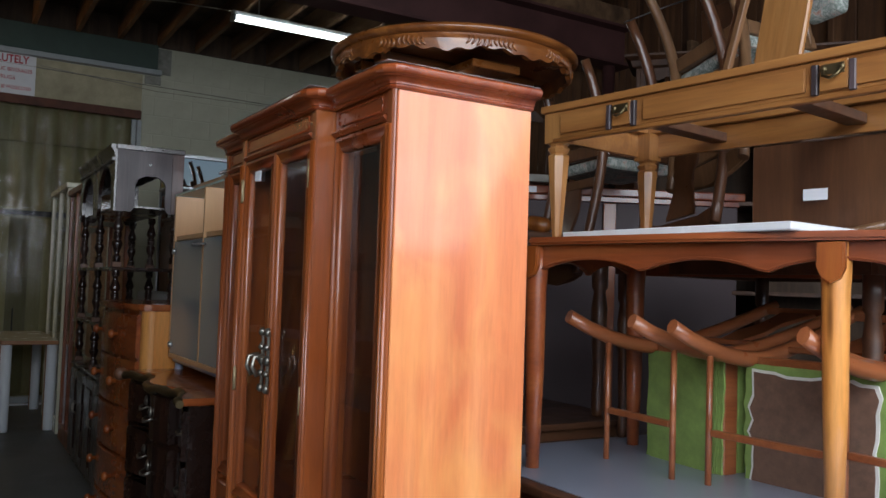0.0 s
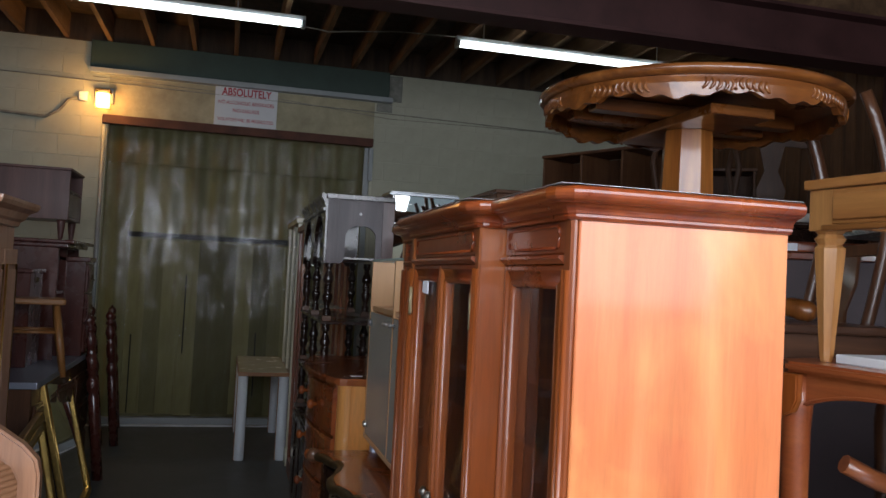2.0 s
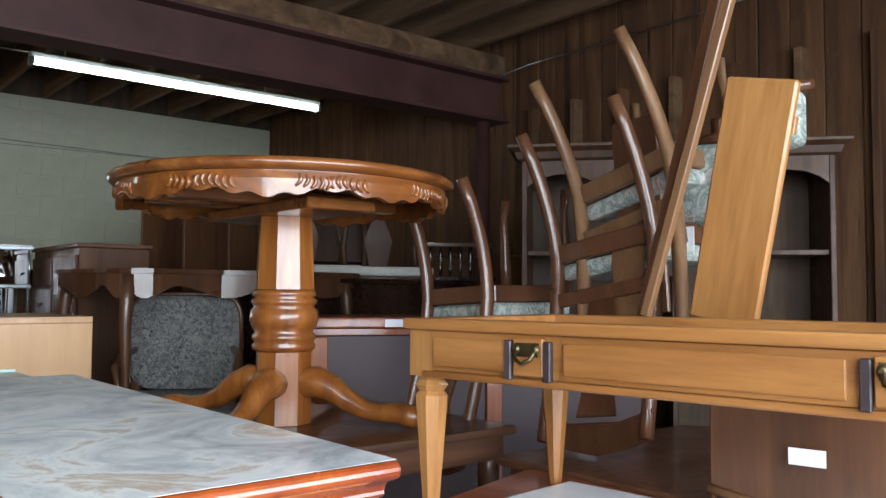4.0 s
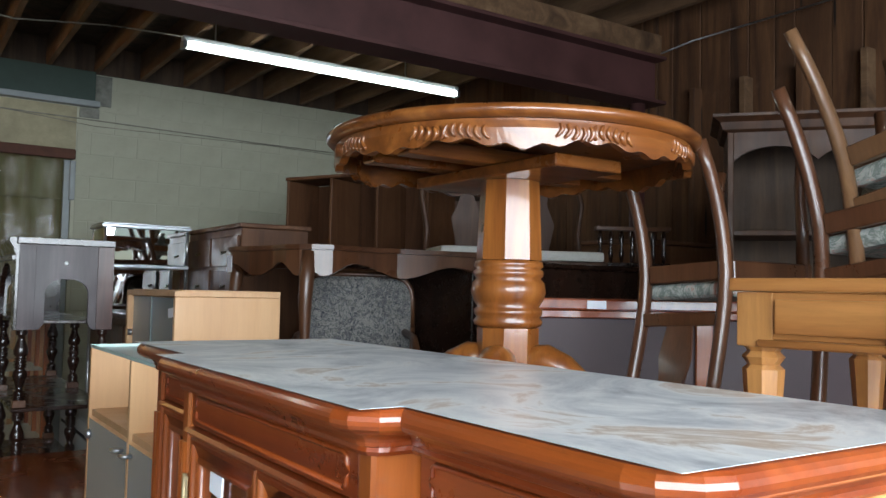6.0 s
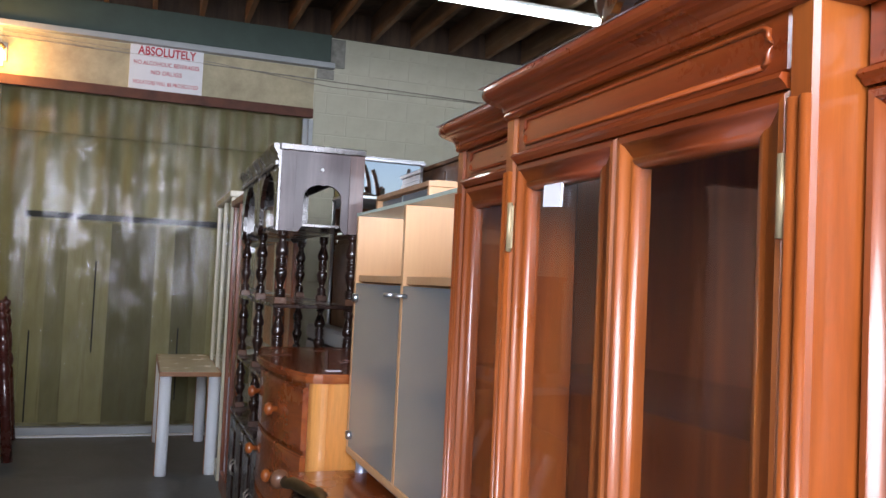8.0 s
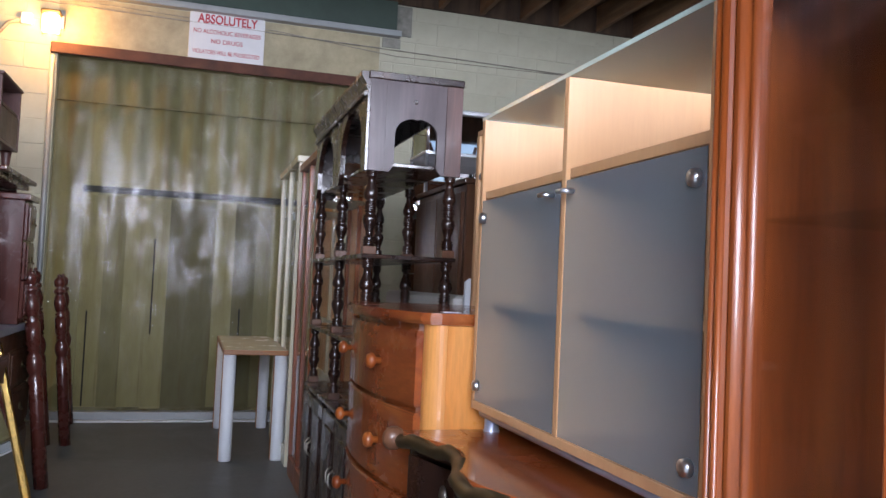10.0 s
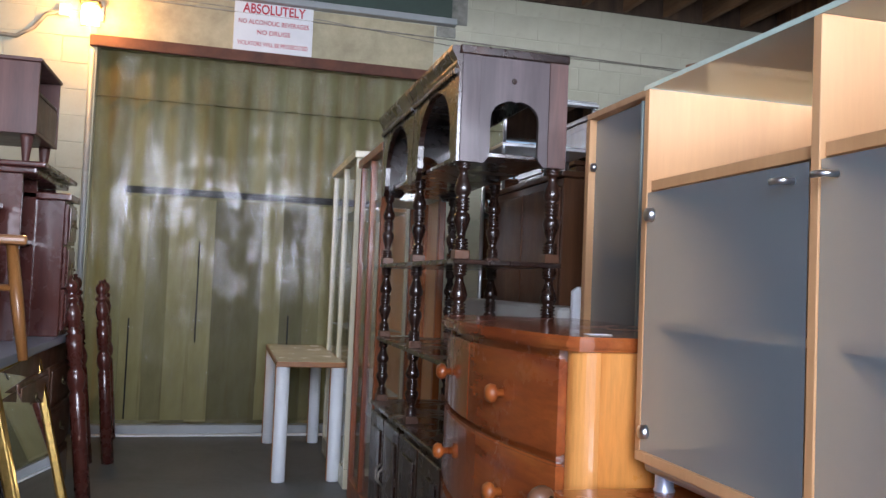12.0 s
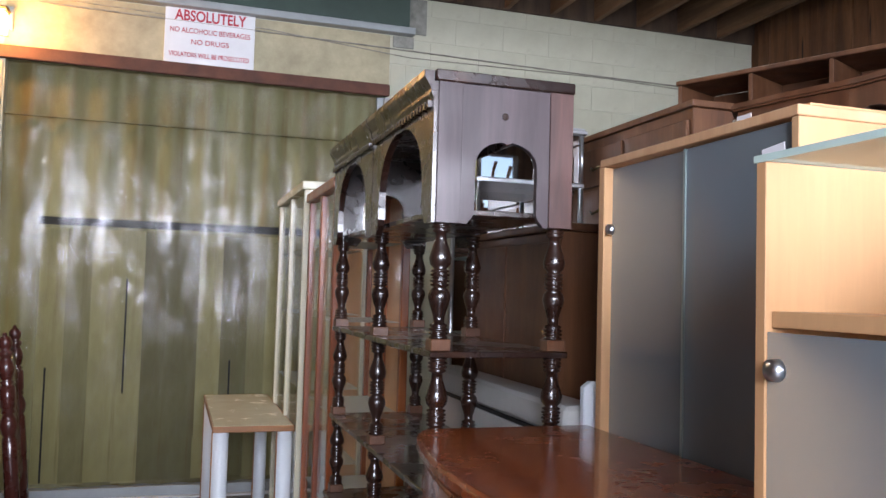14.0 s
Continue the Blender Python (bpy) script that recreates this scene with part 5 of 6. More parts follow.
def dining_chair(label, wd, fabric, m, group, under=None, wide=False, W=0.46, rails=True):
    """Chair with curved rear posts, splat and padded seat; back towards +y."""
    t = thing("dining_chair", label, "chair", (0, 0, 0), 0, group)
    D, S = 0.43, 0.44
    for x in (-W / 2 + 0.02, W / 2 - 0.02):
        part("rear_post", sweep(post_curve(x), 0.02, 8, None, 1.25), wd, t)
        part("front_leg", sweep([(x, -D + 0.02, S - 0.03, 0.022), (x, -D + 0.015, S * 0.6, 0.022), (x, -D + 0.02, 0.1, 0.016), (x, -D + 0.0, 0.0, 0.02)], 0.02, 8), wd, t)
    part("seat_frame", join(box(-W / 2, W / 2, -D, -D + 0.03, S - 0.07, S - 0.01, 0.004), box(-W / 2 + 0.04, W / 2 - 0.04, -0.02, 0.01, S - 0.07, S - 0.01, 0.004), box(-W / 2 + 0.005, -W / 2 + 0.03, -D + 0.031, -0.021, S - 0.07, S - 0.01, 0.004), box(W / 2 - 0.03, W / 2 - 0.005, -D + 0.031, -0.021, S - 0.07, S - 0.01, 0.004)), wd, t)
    part("seat", box(-W / 2 + 0.01, W / 2 - 0.01, -D + 0.005, -0.015, S - 0.009, S + 0.045, 0.025, 3), fabric, t, "padded seat")
    if under:
        rim = []
        rr_ = random.Random(int(m.translation.y * 100))
        for k in range(40):
            u, v = (k % 10) / 10, k // 10
            x, y = ((u, 0), (1, u), (1 - u, 1), (0, 1 - u))[v]
            q = rr_.uniform(0.0, 0.014)
            rim.append(((x - 0.5) * (W + 0.008 - 2 * q), -0.012 - (D - 0.008) * y * (1 - q)))
        part("seat_border", prism(rim, "z", S - 0.078, S - 0.071), fabric, t, "frayed green velvet wrapped under the seat")
        inner = [(x * (0.86 + rr_.uniform(-0.03, 0.03)), -D / 2 - 0.01 + (y + D / 2 + 0.01) * (0.86 + rr_.uniform(-0.03, 0.03))) for x, y in rim]
        part("webbing", prism([(x * 1.05, -D / 2 - 0.01 + (y + D / 2 + 0.01) * 1.05) for x, y in inner], "z", S - 0.0815, S - 0.0785), CREAMFAB if under is BURLAP else fabric, t, "torn cream lining edge")
        part("seat_underside", prism(inner, "z", S - 0.085, S - 0.082), under, t, "brown burlap seat underside" if under is BURLAP else "green velvet seat underside")
    part("crest_rail", prism([(-W / 2 + 0.0, 0.90), (-W / 2 + 0.02, 0.985), (-0.1, 1.01), (0, 1.025), (0.1, 1.01), (W / 2 - 0.02, 0.985), (W / 2, 0.90), (0.1, 0.93), (-0.1, 0.93)], "y", 0.125, 0.15, None, 0.006), wd, t)
    part("lower_rail", box(-W / 2 + 0.035, W / 2 - 0.035, 0.02, 0.04, 0.53, 0.575, 0.004), wd, t)
    if wide:
        part("back_pad", box(-W / 2 + 0.05, W / 2 - 0.05, 0.06, 0.11, 0.58, 0.92, 0.02, 3), fabric, t)
    else:
        bm = prism([(-0.05, 0.572), (0.05, 0.572), (0.065, 0.68), (0.045, 0.78), (0.075, 0.93), (-0.075, 0.93), (-0.045, 0.78), (-0.065, 0.68)], "y", -0.007, 0.007, None, 0.003)
        bm.transform(Matrix.Translation((0, 0.03, 0.572)) @ Euler((radians(-16), 0, 0)).to_matrix().to_4x4() @ Matrix.Translation((0, 0, -0.572)))
        part("splat", bm, wd, t)
    if rails:
        part("stretcher", box(-W / 2 + 0.03, W / 2 - 0.03, -D / 2 - 0.01, -D / 2 + 0.01, 0.16, 0.185, 0.003), wd, t)
        for x in (-W / 2 + 0.02, W / 2 - 0.02):
            part("stretcher", sweep([(x, -D + 0.03, 0.17), (x, 0.02, 0.17)], 0.010, 8), wd, t)
    t.matrix_world = m
    return t


def upside(x, y, z, rz, tip=0, roll=0):
    """Chair turned over, its seat at about z."""
    return pose(x, y, z + 0.48, 180 + tip, roll, rz)


CH1 = wood("chair_walnut", (0.06, 0.022, 0.010), (0.11, 0.043, 0.019), (0.17, 0.072, 0.033), 0.3, "z", 0.4)
CH2 = wood("chair_oak", (0.13, 0.06, 0.026), (0.20, 0.10, 0.045), (0.28, 0.15, 0.07), 0.35, "z", 0.4)
CH3 = wood("chair_cherry", (0.20, 0.055, 0.02), (0.30, 0.09, 0.03), (0.38, 0.13, 0.05), 0.3, "z", 0.4)
G1 = "upside down dining chairs on the stack"
dining_chair("walnut dining chair turned upside down on stacked furniture", CH1, FLORAL, pose(2.559, 3.02, 2.336, 180, -3, -90), G1, W=0.37, rails=False)
dining_chair("walnut dining chair with floral seat upside down on the stack", CH1, FLORAL, pose(2.60, 2.42, 2.495, 180, -9, -91), G1, W=0.426, rails=False)
dining_chair("oak dining chair upside down and leaning on another chair", CH2, FLORAL, pose(2.67, 2.44, 2.70, 180, -15, -91), G1, W=0.41, rails=False)
G2 = "green seated chairs tipped on their sides under the table"
dining_chair("cherry dining chair with green velvet seat tipped over under the table", CH3, GREEN, pose(1.80, 1.99, 1.10, 90, 0, 86), G2, GREEN, W=0.36)
dining_chair("cherry dining chair with green velvet and burlap underside lying tipped", CH3, GREEN, pose(1.84, 1.50, 1.09, 90, 0, 92), G2, BURLAP)
dining_chair("cherry dining chair with green velvet seat tipped against the others", CH3, GREEN, pose(1.90, 1.12, 1.09, 90, 0, 88), G2, BURLAP)
# ---- the aisle's other side ----
PINK = wood("limed_pinkish_pine", (0.40, 0.20, 0.12), (0.50, 0.27, 0.17), (0.58, 0.34, 0.22), 0.35, "z", 0.35, 1.0, 0.05)
TAN = wood("tan_headboard_wood", (0.30, 0.14, 0.075), (0.42, 0.205, 0.11), (0.52, 0.27, 0.15), 0.32, "z", 0.4, 1.0, 0.04)
RIB = wood("brown_rib_wood", (0.17, 0.075, 0.035), (0.27, 0.125, 0.06), (0.36, 0.18, 0.09), 0.28, "x", 0.5, 1.0, 0.04)
SHELFW = wood("brown_shelf_wood", (0.08, 0.032, 0.014), (0.14, 0.058, 0.025), (0.20, 0.09, 0.04), 0.5, "z", 0.0)
HUTCHW = wood("old_hutch_wood", (0.035, 0.014, 0.006), (0.07, 0.028, 0.012), (0.11, 0.048, 0.021), 0.5, "z", 0.0)
DARKRED = wood("dark_cherry_stain", (0.045, 0.012, 0.010), (0.085, 0.022, 0.016), (0.13, 0.038, 0.026), 0.25, "z", 0.5)
PLUM = wood("plum_brown_veneer", (0.075, 0.030, 0.025), (0.115, 0.047, 0.038), (0.155, 0.066, 0.052), 0.4, "z", 0.3)


def armoire():
    t = thing("armoire", "limed pine armoire with fluted corner columns and a stepped cornice", "armoire", (-1.3, 3.66, 0))
    W, D, H = 0.80, 0.44, 1.73
    part("carcass", box(0, W - 0.03, 0.0, D, 0.0, H, 0.004), PINK, t)
    part("side_panel", box(0.06, W - 0.12, -0.008, -0.0005, 0.12, H - 0.12, 0.006, 2), PINK, t)
    col = bmesh.new()
    lathe([(0.03, 0.10), (0.03, 0.13), (0.022, 0.15), (0.022, H - 0.14), (0.028, H - 0.12), (0.02, H - 0.11), (0.03, H - 0.09), (0.03, H - 0.06)], W - 0.035, -0.004, 0, 16, col)
    for k in range(7):
        a = -math.pi / 2 + (k - 3) * 0.42
        sweep([(W - 0.035 + 0.022 * math.cos(a), -0.004 + 0.022 * math.sin(a), 0.16), (W - 0.035 + 0.022 * math.cos(a), -0.004 + 0.022 * math.sin(a), H - 0.15)], 0.004, 6, col)
    part("column", col, PINK, t, "fluted corner column")
    for a, b in ((0.03, D / 2 - 0.002), (D / 2 + 0.002, D - 0.02)):
        d = part("door", box(W - 0.029, W - 0.008, a, b, 0.10, H - 0.09, 0.003), PINK, t)
        part("raised_panel", box(W - 0.0075, W - 0.001, a + 0.035, b - 0.035, 0.2, H - 0.17, 0.006, 2), PINK, d)
        part("moulding", sweep([(W - 0.004, a + 0.025, 0.18), (W - 0.004, a + 0.025, H - 0.15), (W - 0.004, b - 0.025, H - 0.15), (W - 0.004, b - 0.025, 0.18), (W - 0.004, a + 0.025, 0.18)], 0.005, 6), GOLD, d, "rubbed gold moulding")
        part("handle", sweep([(W - 0.004, D / 2 + (0.02 if a > 0.1 else -0.02), 0.98), (W + 0.02, D / 2 + (0.02 if a > 0.1 else -0.02), 0.95), (W - 0.004, D / 2 + (0.02 if a > 0.1 else -0.02), 0.86)], 0.005, 6), BRASS, d)
    prof = [(0.0, H), (0.012, H + 0.003), (0.016, H + 0.02), (0.03, H + 0.03), (0.042, H + 0.055), (0.068, H + 0.07), (0.075, H + 0.085), (0.075, H + 0.097), (0.0, H + 0.098)]
    part("cornice", moulding([(-o, z) for o, z in prof], [(0, D), (W - 0.03, D), (W - 0.03, 0), (0, 0)][::1]), PINK, t, "stepped cornice")
    part("top", box(0.0, W - 0.04, 0.01, D - 0.005, H + 0.001, H + 0.09, 0.002), PINK, t)


armoire()


def headboard_fan():
    t = thing("headboard", "shaped tan headboard with a fan ribbed panel by the armoire", "headboard", (-0.9, 2.9, 0))
    # outline: from the right foot up over the shoulder to the crown
    out = [(0.755, 0.0), (0.755, 1.02), (0.745, 1.06), (0.71, 1.10), (0.64, 1.15), (0.57, 1.215), (0.52, 1.285), (0.47, 1.345), (0.41, 1.385), (0.33, 1.41), (0.18, 1.43), (0.0, 1.44)]
    inn = [(0.70, 0.0), (0.70, 1.0), (0.68, 1.04), (0.60, 1.10), (0.535, 1.165), (0.485, 1.235), (0.435, 1.295), (0.38, 1.33), (0.30, 1.355), (0.17, 1.37), (0.0, 1.38)]
    part("frame", prism(out + inn[::-1], "y", -0.025, 0.025, None, 0.008), TAN, t, "smooth tan rounded frame")
    part("panel", prism([(0.0, 0.3)] + [(0.70, 0.3)] + inn[1:], "y", 0.0, 0.015), PINK, t)
    # ribs run from the frame down and away, fanning a little
    cx, cz = 1.15, 1.16
    ribs = bmesh.new()
    for k in range(44):
        a = radians(168 + k * 1.75)
        dx, dz = math.cos(a), math.sin(a)
        hits = []
        for (x0, z0), (x1, z1) in zip(inn, inn[1:]):
            ex, ez = x1 - x0, z1 - z0
            den = dx * ez - dz * ex
            if abs(den) > 1e-6:
                q = ((x0 - cx) * ez - (z0 - cz) * ex) / den
                u = ((x0 - cx) * dz - (z0 - cz) * dx) / den
                if 0 <= u <= 1 and q > 0:
                    hits.append(q)
        if not hits:
            continue
        s0, s1 = min(hits), (0.0 - cx) / dx
        if dz < 0:
            s1 = min(s1, (0.32 - cz) / dz)
        if s1 > s0 + 0.05:
            sweep([(cx + dx * s0, -0.004, cz + dz * s0, 0.010), (cx + dx * (s0 + s1) / 2, -0.006, cz + dz * (s0 + s1) / 2, 0.013), (cx + dx * s1, -0.004, cz + dz * s1, 0.016)], 0.01, 6, ribs)
    tagged(part("ribs", ribs, RIB, t), "fan of rounded ribs", "", "", "stuff")
    part("side_rail", box(0.70, 0.78, -0.30, -0.03, 0.80, 0.93, 0.006), PALE, t)
    part("foot", box(0.60, 0.70, -0.07, -0.028, 0.0, 0.9, 0.005), PALE, t)


headboard_fan()


def white_chest():
    t = thing("white_chest", "glossy white chest with a thick rounded top before the headboard", "chest of drawers", (-0.92, 1.95, 0))
    W, D, H = 0.755, 0.60, 0.965
    r = 0.12
    out = [(0, 0), (W - r, 0)]
    for k in range(9):
        a = -math.pi / 2 + k * math.pi / 16
        out.append((W - r + r * math.cos(a), r + r * math.sin(a)))
    for k in range(9):
        a = k * math.pi / 16
        out.append((W - r + r * math.cos(a), D - r + r * math.sin(a)))
    out += [(0, D)]
    part("top", prism(out, "z", H - 0.04, H, None, 0.014), WHITE, t, "thick white rounded top")
    part("carcass", box(0.02, W - 0.05, 0.03, D - 0.03, 0.0, H - 0.041, 0.004), WHITE, t)
    for k in range(4):
        d = part("drawer", box(0.04, W - 0.08, 0.012, 0.029, 0.06 + k * 0.215, 0.26 + k * 0.215, 0.004), WHITE, t)
        part("knob", lathe([(0.008, 0.0), (0.016, -0.012), (0.014, -0.02), (0.004, -0.022)], 0.35, 0.012, 0.16 + k * 0.215, 12, None, "y"), WHITE, d)


white_chest()


def brass_drawer(parent, x, y0, y1, z0, z1, wd):
    d = part("drawer", box(x, x + 0.018, y0, y1, z0, z1, 0.003), wd, parent)
    part("raised_panel", box(x + 0.0185, x + 0.026, y0 + 0.02, y1 - 0.02, z0 + 0.02, z1 - 0.02, 0.005, 2), wd, d)
    yc, zc = (y0 + y1) / 2, (z0 + z1) / 2
    part("rosette", lathe([(0.02, 0.0), (0.018, 0.006), (0.006, 0.01)], x + 0.026, yc, zc + 0.008, 10, None, "x"), BRASS, d, "dull brass rosette")
    part("bail", sweep([(x + 0.027, yc - 0.022, zc), (x + 0.042, yc - 0.018, zc - 0.012), (x + 0.044, yc, zc - 0.018), (x + 0.042, yc + 0.018, zc - 0.012), (x + 0.027, yc + 0.022, zc)], 0.003, 6), BRASS, d)


def low_dresser():
    t = thing("dresser", "dark low dresser with a grey worn top carrying stacked furniture", "dresser", (-1.45, 5.45, 0))
    W, D, H = 0.78, 1.95, 0.92
    part("carcass", box(0, W - 0.03, 0, D, 0, H - 0.04, 0.004), WALNUT_Z, t)
    part("top", box(-0.01, W, -0.01, D + 0.01, H - 0.039, H, 0.006, 2), SILVER, t, "blue grey laminate top")
    for k in range(3):
        for z0, z1 in ((0.58, 0.78), (0.34, 0.56), (0.1, 0.32)):
            brass_drawer(t, W - 0.03, 0.05 + k * 0.63, 0.63 + k * 0.63, z0, z1, WALNUT_Z)


low_dresser()


def desk_gallery():
    t = thing("secretary_desk", "dark cherry desk hutch with brass handled drawers on a dresser", "desk hutch", (-1.25, 6.55, 0.921))
    W, D, H = 0.60, 0.78, 0.80
    part("back_panel", box(0, 0.02, 0, D, 0, H, 0.002), DARKRED, t)
    for y in (0, 0.3, D - 0.02):
        part("side_panel", box(0.021, W - 0.16, y, y + 0.02, 0, H - 0.031, 0.002), DARKRED, t)
    part("tower", box(0.021, W - 0.03, 0.32, 0.56, 0.0, 0.68, 0.003), DARKRED, t)
    part("tower_cap", box(0.0, W, 0.30, 0.58, 0.681, 0.715, 0.006, 2), DARKRED, t)
    for k in range(3):
        brass_drawer(t, W - 0.03, 0.33, 0.55, 0.03 + k * 0.215, 0.235 + k * 0.215, DARKRED)
    part("shelf", box(0.021, W - 0.16, 0.021, 0.299, 0.45, 0.47, 0.002), DARKRED, t)
    part("top", box(-0.01, W - 0.10, -0.02, D + 0.02, H - 0.03, H, 0.008, 2), DARKRED, t)
    part("cornice", box(-0.02, W - 0.06, -0.04, D + 0.04, H, H + 0.025, 0.008, 2), DARKRED, t)


desk_gallery()


def nightstand():
    t = thing("nightstand", "plum brown open nightstand on turned legs standing on the desk hutch", "nightstand", (-1.30, 6.62, 1.747))
    W, D, z0, H = 0.52, 0.50, 0.14, 0.50
    part("side_panel", box(0, W, 0, 0.018, z0, H - 0.019, 0.002), PLUM, t)
    part("side_panel", box(0, W, D - 0.018, D, z0, H - 0.019, 0.002), PLUM, t)
    part("top", box(-0.008, W + 0.008, -0.008, D + 0.008, H - 0.018, H, 0.003), PLUM, t)
    part("bottom", box(0, W, 0.019, D - 0.019, z0, z0 + 0.018, 0.002), PLUM, t)
    part("back_panel", box(0, 0.012, 0.019, D - 0.019, z0 + 0.019, H - 0.02, 0), PLUM, t)
    part("shelf", box(0.013, W - 0.01, 0.019, D - 0.019, z0 + 0.2, z0 + 0.214, 0.001), PLUM, t)
    part("drawer", box(W - 0.02, W - 0.004, 0.022, D - 0.022, z0 + 0.02, z0 + 0.19, 0.003), PLUM, t)
    for x in (0.05, W - 0.05):
        for y in (0.05, D - 0.05):
            part("leg", lathe([(0.012, 0.0), (0.016, 0.02), (0.028, z0 - 0.02), (0.03, z0 - 0.001)], x, y, 0, 12), PLUM, t)


nightstand()


def stool(x, y, z, rz):
    t = thing("stool", "small oak stool with splayed round legs standing on the low dresser", "stool", (x, y, z), rz)
    part("seat", box(-0.17, 0.17, -0.15, 0.15, 0.42, 0.455, 0.012, 2), HONEY, t)
    for sx in (-1, 1):
        for sy in (-1, 1):
            part("leg", sweep([(sx * 0.12, sy * 0.10, 0.42, 0.02), (sx * 0.15, sy * 0.13, 0.2, 0.022), (sx * 0.18, sy * 0.155, 0.0, 0.017)], 0.02, 10), HONEY_Z, t)
        part("stretcher", sweep([(sx * 0.15, -0.13, 0.2), (sx * 0.15, 0.13, 0.2)], 0.01, 8), HONEY, t)
    for sy in (-1, 1):
        part("stretcher", sweep([(-0.145, sy * 0.125, 0.26), (0.145, sy * 0.125, 0.26)], 0.01, 8), HONEY, t)


stool(-0.79, 5.80, 0.921, 12)
c = plain_case("side_table", "small dark red side table with a brass knob behind the stool", "side table", -1.30, 6.10, 0.42, 0.36, 0.62, DARKRED, 0.921)
part("knob", lathe([(0.02, 0.0), (0.018, 0.01), (0.006, 0.016)], 0.42, 0.18, 0.55, 10, None, "x"), BRASS, c)


def frame_mirror(label, loc, rz, w, h, fw, m, lean=12, green=False):
    t = thing("framed_mirror", label, "mirror", loc, rz, "", -lean)
    part("frame", join(box(0, fw, -0.02, 0.02, 0, h, 0.008, 2), box(w - fw, w, -0.02, 0.02, 0, h, 0.008, 2), box(fw, w - fw, -0.02, 0.02, 0, fw, 0.008, 2), box(fw, w - fw, -0.02, 0.02, h - fw, h, 0.008, 2)), m, t)
    part("glass", box(fw - 0.004, w - fw + 0.004, -0.004, 0.004, fw - 0.004, h - fw + 0.004, 0), MIRROR, t)
    bead = bmesh.new()
    for a in (fw * 0.45, fw * 0.9):
        sweep([(a, -0.021, a), (a, -0.021, h - a), (w - a, -0.021, h - a), (w - a, -0.021, a), (a, -0.021, a)], 0.005, 6, bead)
    part("bead", bead, GOLD, t, "gilt bead")
    part("backing", box(0.01, w - 0.01, 0.021, 0.026, 0.01, h - 0.01, 0), BLACK, t)


frame_mirror("gold edged oak framed mirror leaning on the low dresser", (-0.50, 5.70, 0), 92, 0.95, 0.93, 0.05, GOLD, 13)
frame_mirror("large gilt framed mirror leaning against other mirrors", (-0.40, 4.55, 0), 95, 0.75, 0.80, 0.09, GOLD, 11)
t = thing("green_board", "thin dark green board leaning behind the mirror", "board", (-0.60, 6.70, 0), 92, "", -10)
part("board", box(0, 0.22, -0.005, 0.005, 0, 0.82, 0.001), plain("green_baize", (0.01, 0.09, 0.05), 0.8), t)


def bed_post(h, s=1.0):
    p = [(0.03, 0.0), (0.03, 0.62)]
    for z, r in ((0.64, 0.022), (0.66, 0.03), (0.70, 0.036), (0.74, 0.03), (0.77, 0.02), (0.78, 0.03), (0.80, 0.022), (0.81, 0.03), (0.93, 0.031), (0.94, 0.02), (0.955, 0.03), (0.965, 0.018), (0.98, 0.026), (1.03, 0.034), (1.08, 0.026), (1.10, 0.018), (1.11, 0.03), (1.13, 0.03), (1.14, 0.016), (1.16, 0.026), (1.19, 0.03), (1.215, 0.022), (1.225, 0.008), (1.235, 0.012), (1.245, 0.004)):
        p.append((r, z))
    return [(r * s * 1.3, z * h / 1.245) for r, z in p]


def bed_head(label, loc, rz, w, h, lean):
    t = thing("headboard", label, "headboard", loc, rz, "turned headboards leaning together", lean)
    for x in (0.0, w):
        part("post", lathe(bed_post(h), x, 0, 0, 14), DARKRED, t, "turned glossy cherry bed post")
    top = [(0.03, 0.95), (0.1, 0.93), (0.2, 0.97), (w / 2 - 0.1, 1.08), (w / 2, 1.10), (w / 2 + 0.1, 1.08), (w - 0.2, 0.97), (w - 0.1, 0.93), (w - 0.03, 0.95)]
    part("crest_rail", prism([(x, z * h / 1.245) for x, z in top] + [(w - 0.03, 0.86), (0.03, 0.86)], "y", -0.012, 0.012, None, 0.004), DARKRED, t)
    part("panel", box(0.035, w - 0.035, -0.008, 0.008, 0.35, 0.855, 0.002), DARKRED, t)
    part("lower_rail", box(0.035, w - 0.035, -0.014, 0.014, 0.25, 0.345, 0.003), DARKRED, t)


bed_head("dark cherry headboard with turned posts near the sheet door", (-0.53, 7.02, 0), 98, 1.25, 1.24, -6)
bed_head("smaller dark cherry headboard with turned posts leaning behind", (-0.57, 8.24, 0), 96, 0.86, 1.2, -5)

# ---- the stack behind the cabinet ----


def plain_table(name, label, x, y, z, w, d, h, m, rz=0, leg=0.03, apron=0.08, over=0.03, cat="table"):
    t = thing(name, label, cat, (x, y, z), rz)
    part("tabletop", box(0, w, 0, d, h - 0.028, h, 0.008, 2), m, t)
    for a, b, c_, e in ((over, w - over, over, over + 0.02), (over, w - over, d - over - 0.02, d - over), (over, over + 0.02, over + 0.021, d - over - 0.021), (w - over - 0.02, w - over, over + 0.021, d - over - 0.021)):
        part("apron", box(a, b, c_, e, h - 0.028 - apron, h - 0.029, 0.002), m, t)
    for px in (over + leg, w - over - leg):
        for py in (over + leg, d - over - leg):
            part("leg", lathe([(leg * 0.6, 0), (leg * 0.75, 0.03), (leg * 0.65, h * 0.2), (leg, h * 0.6), (leg * 0.7, h * 0.7), (leg, h * 0.72), (leg, h - 0.03)], px, py, 0, 10), m, t)
    return t


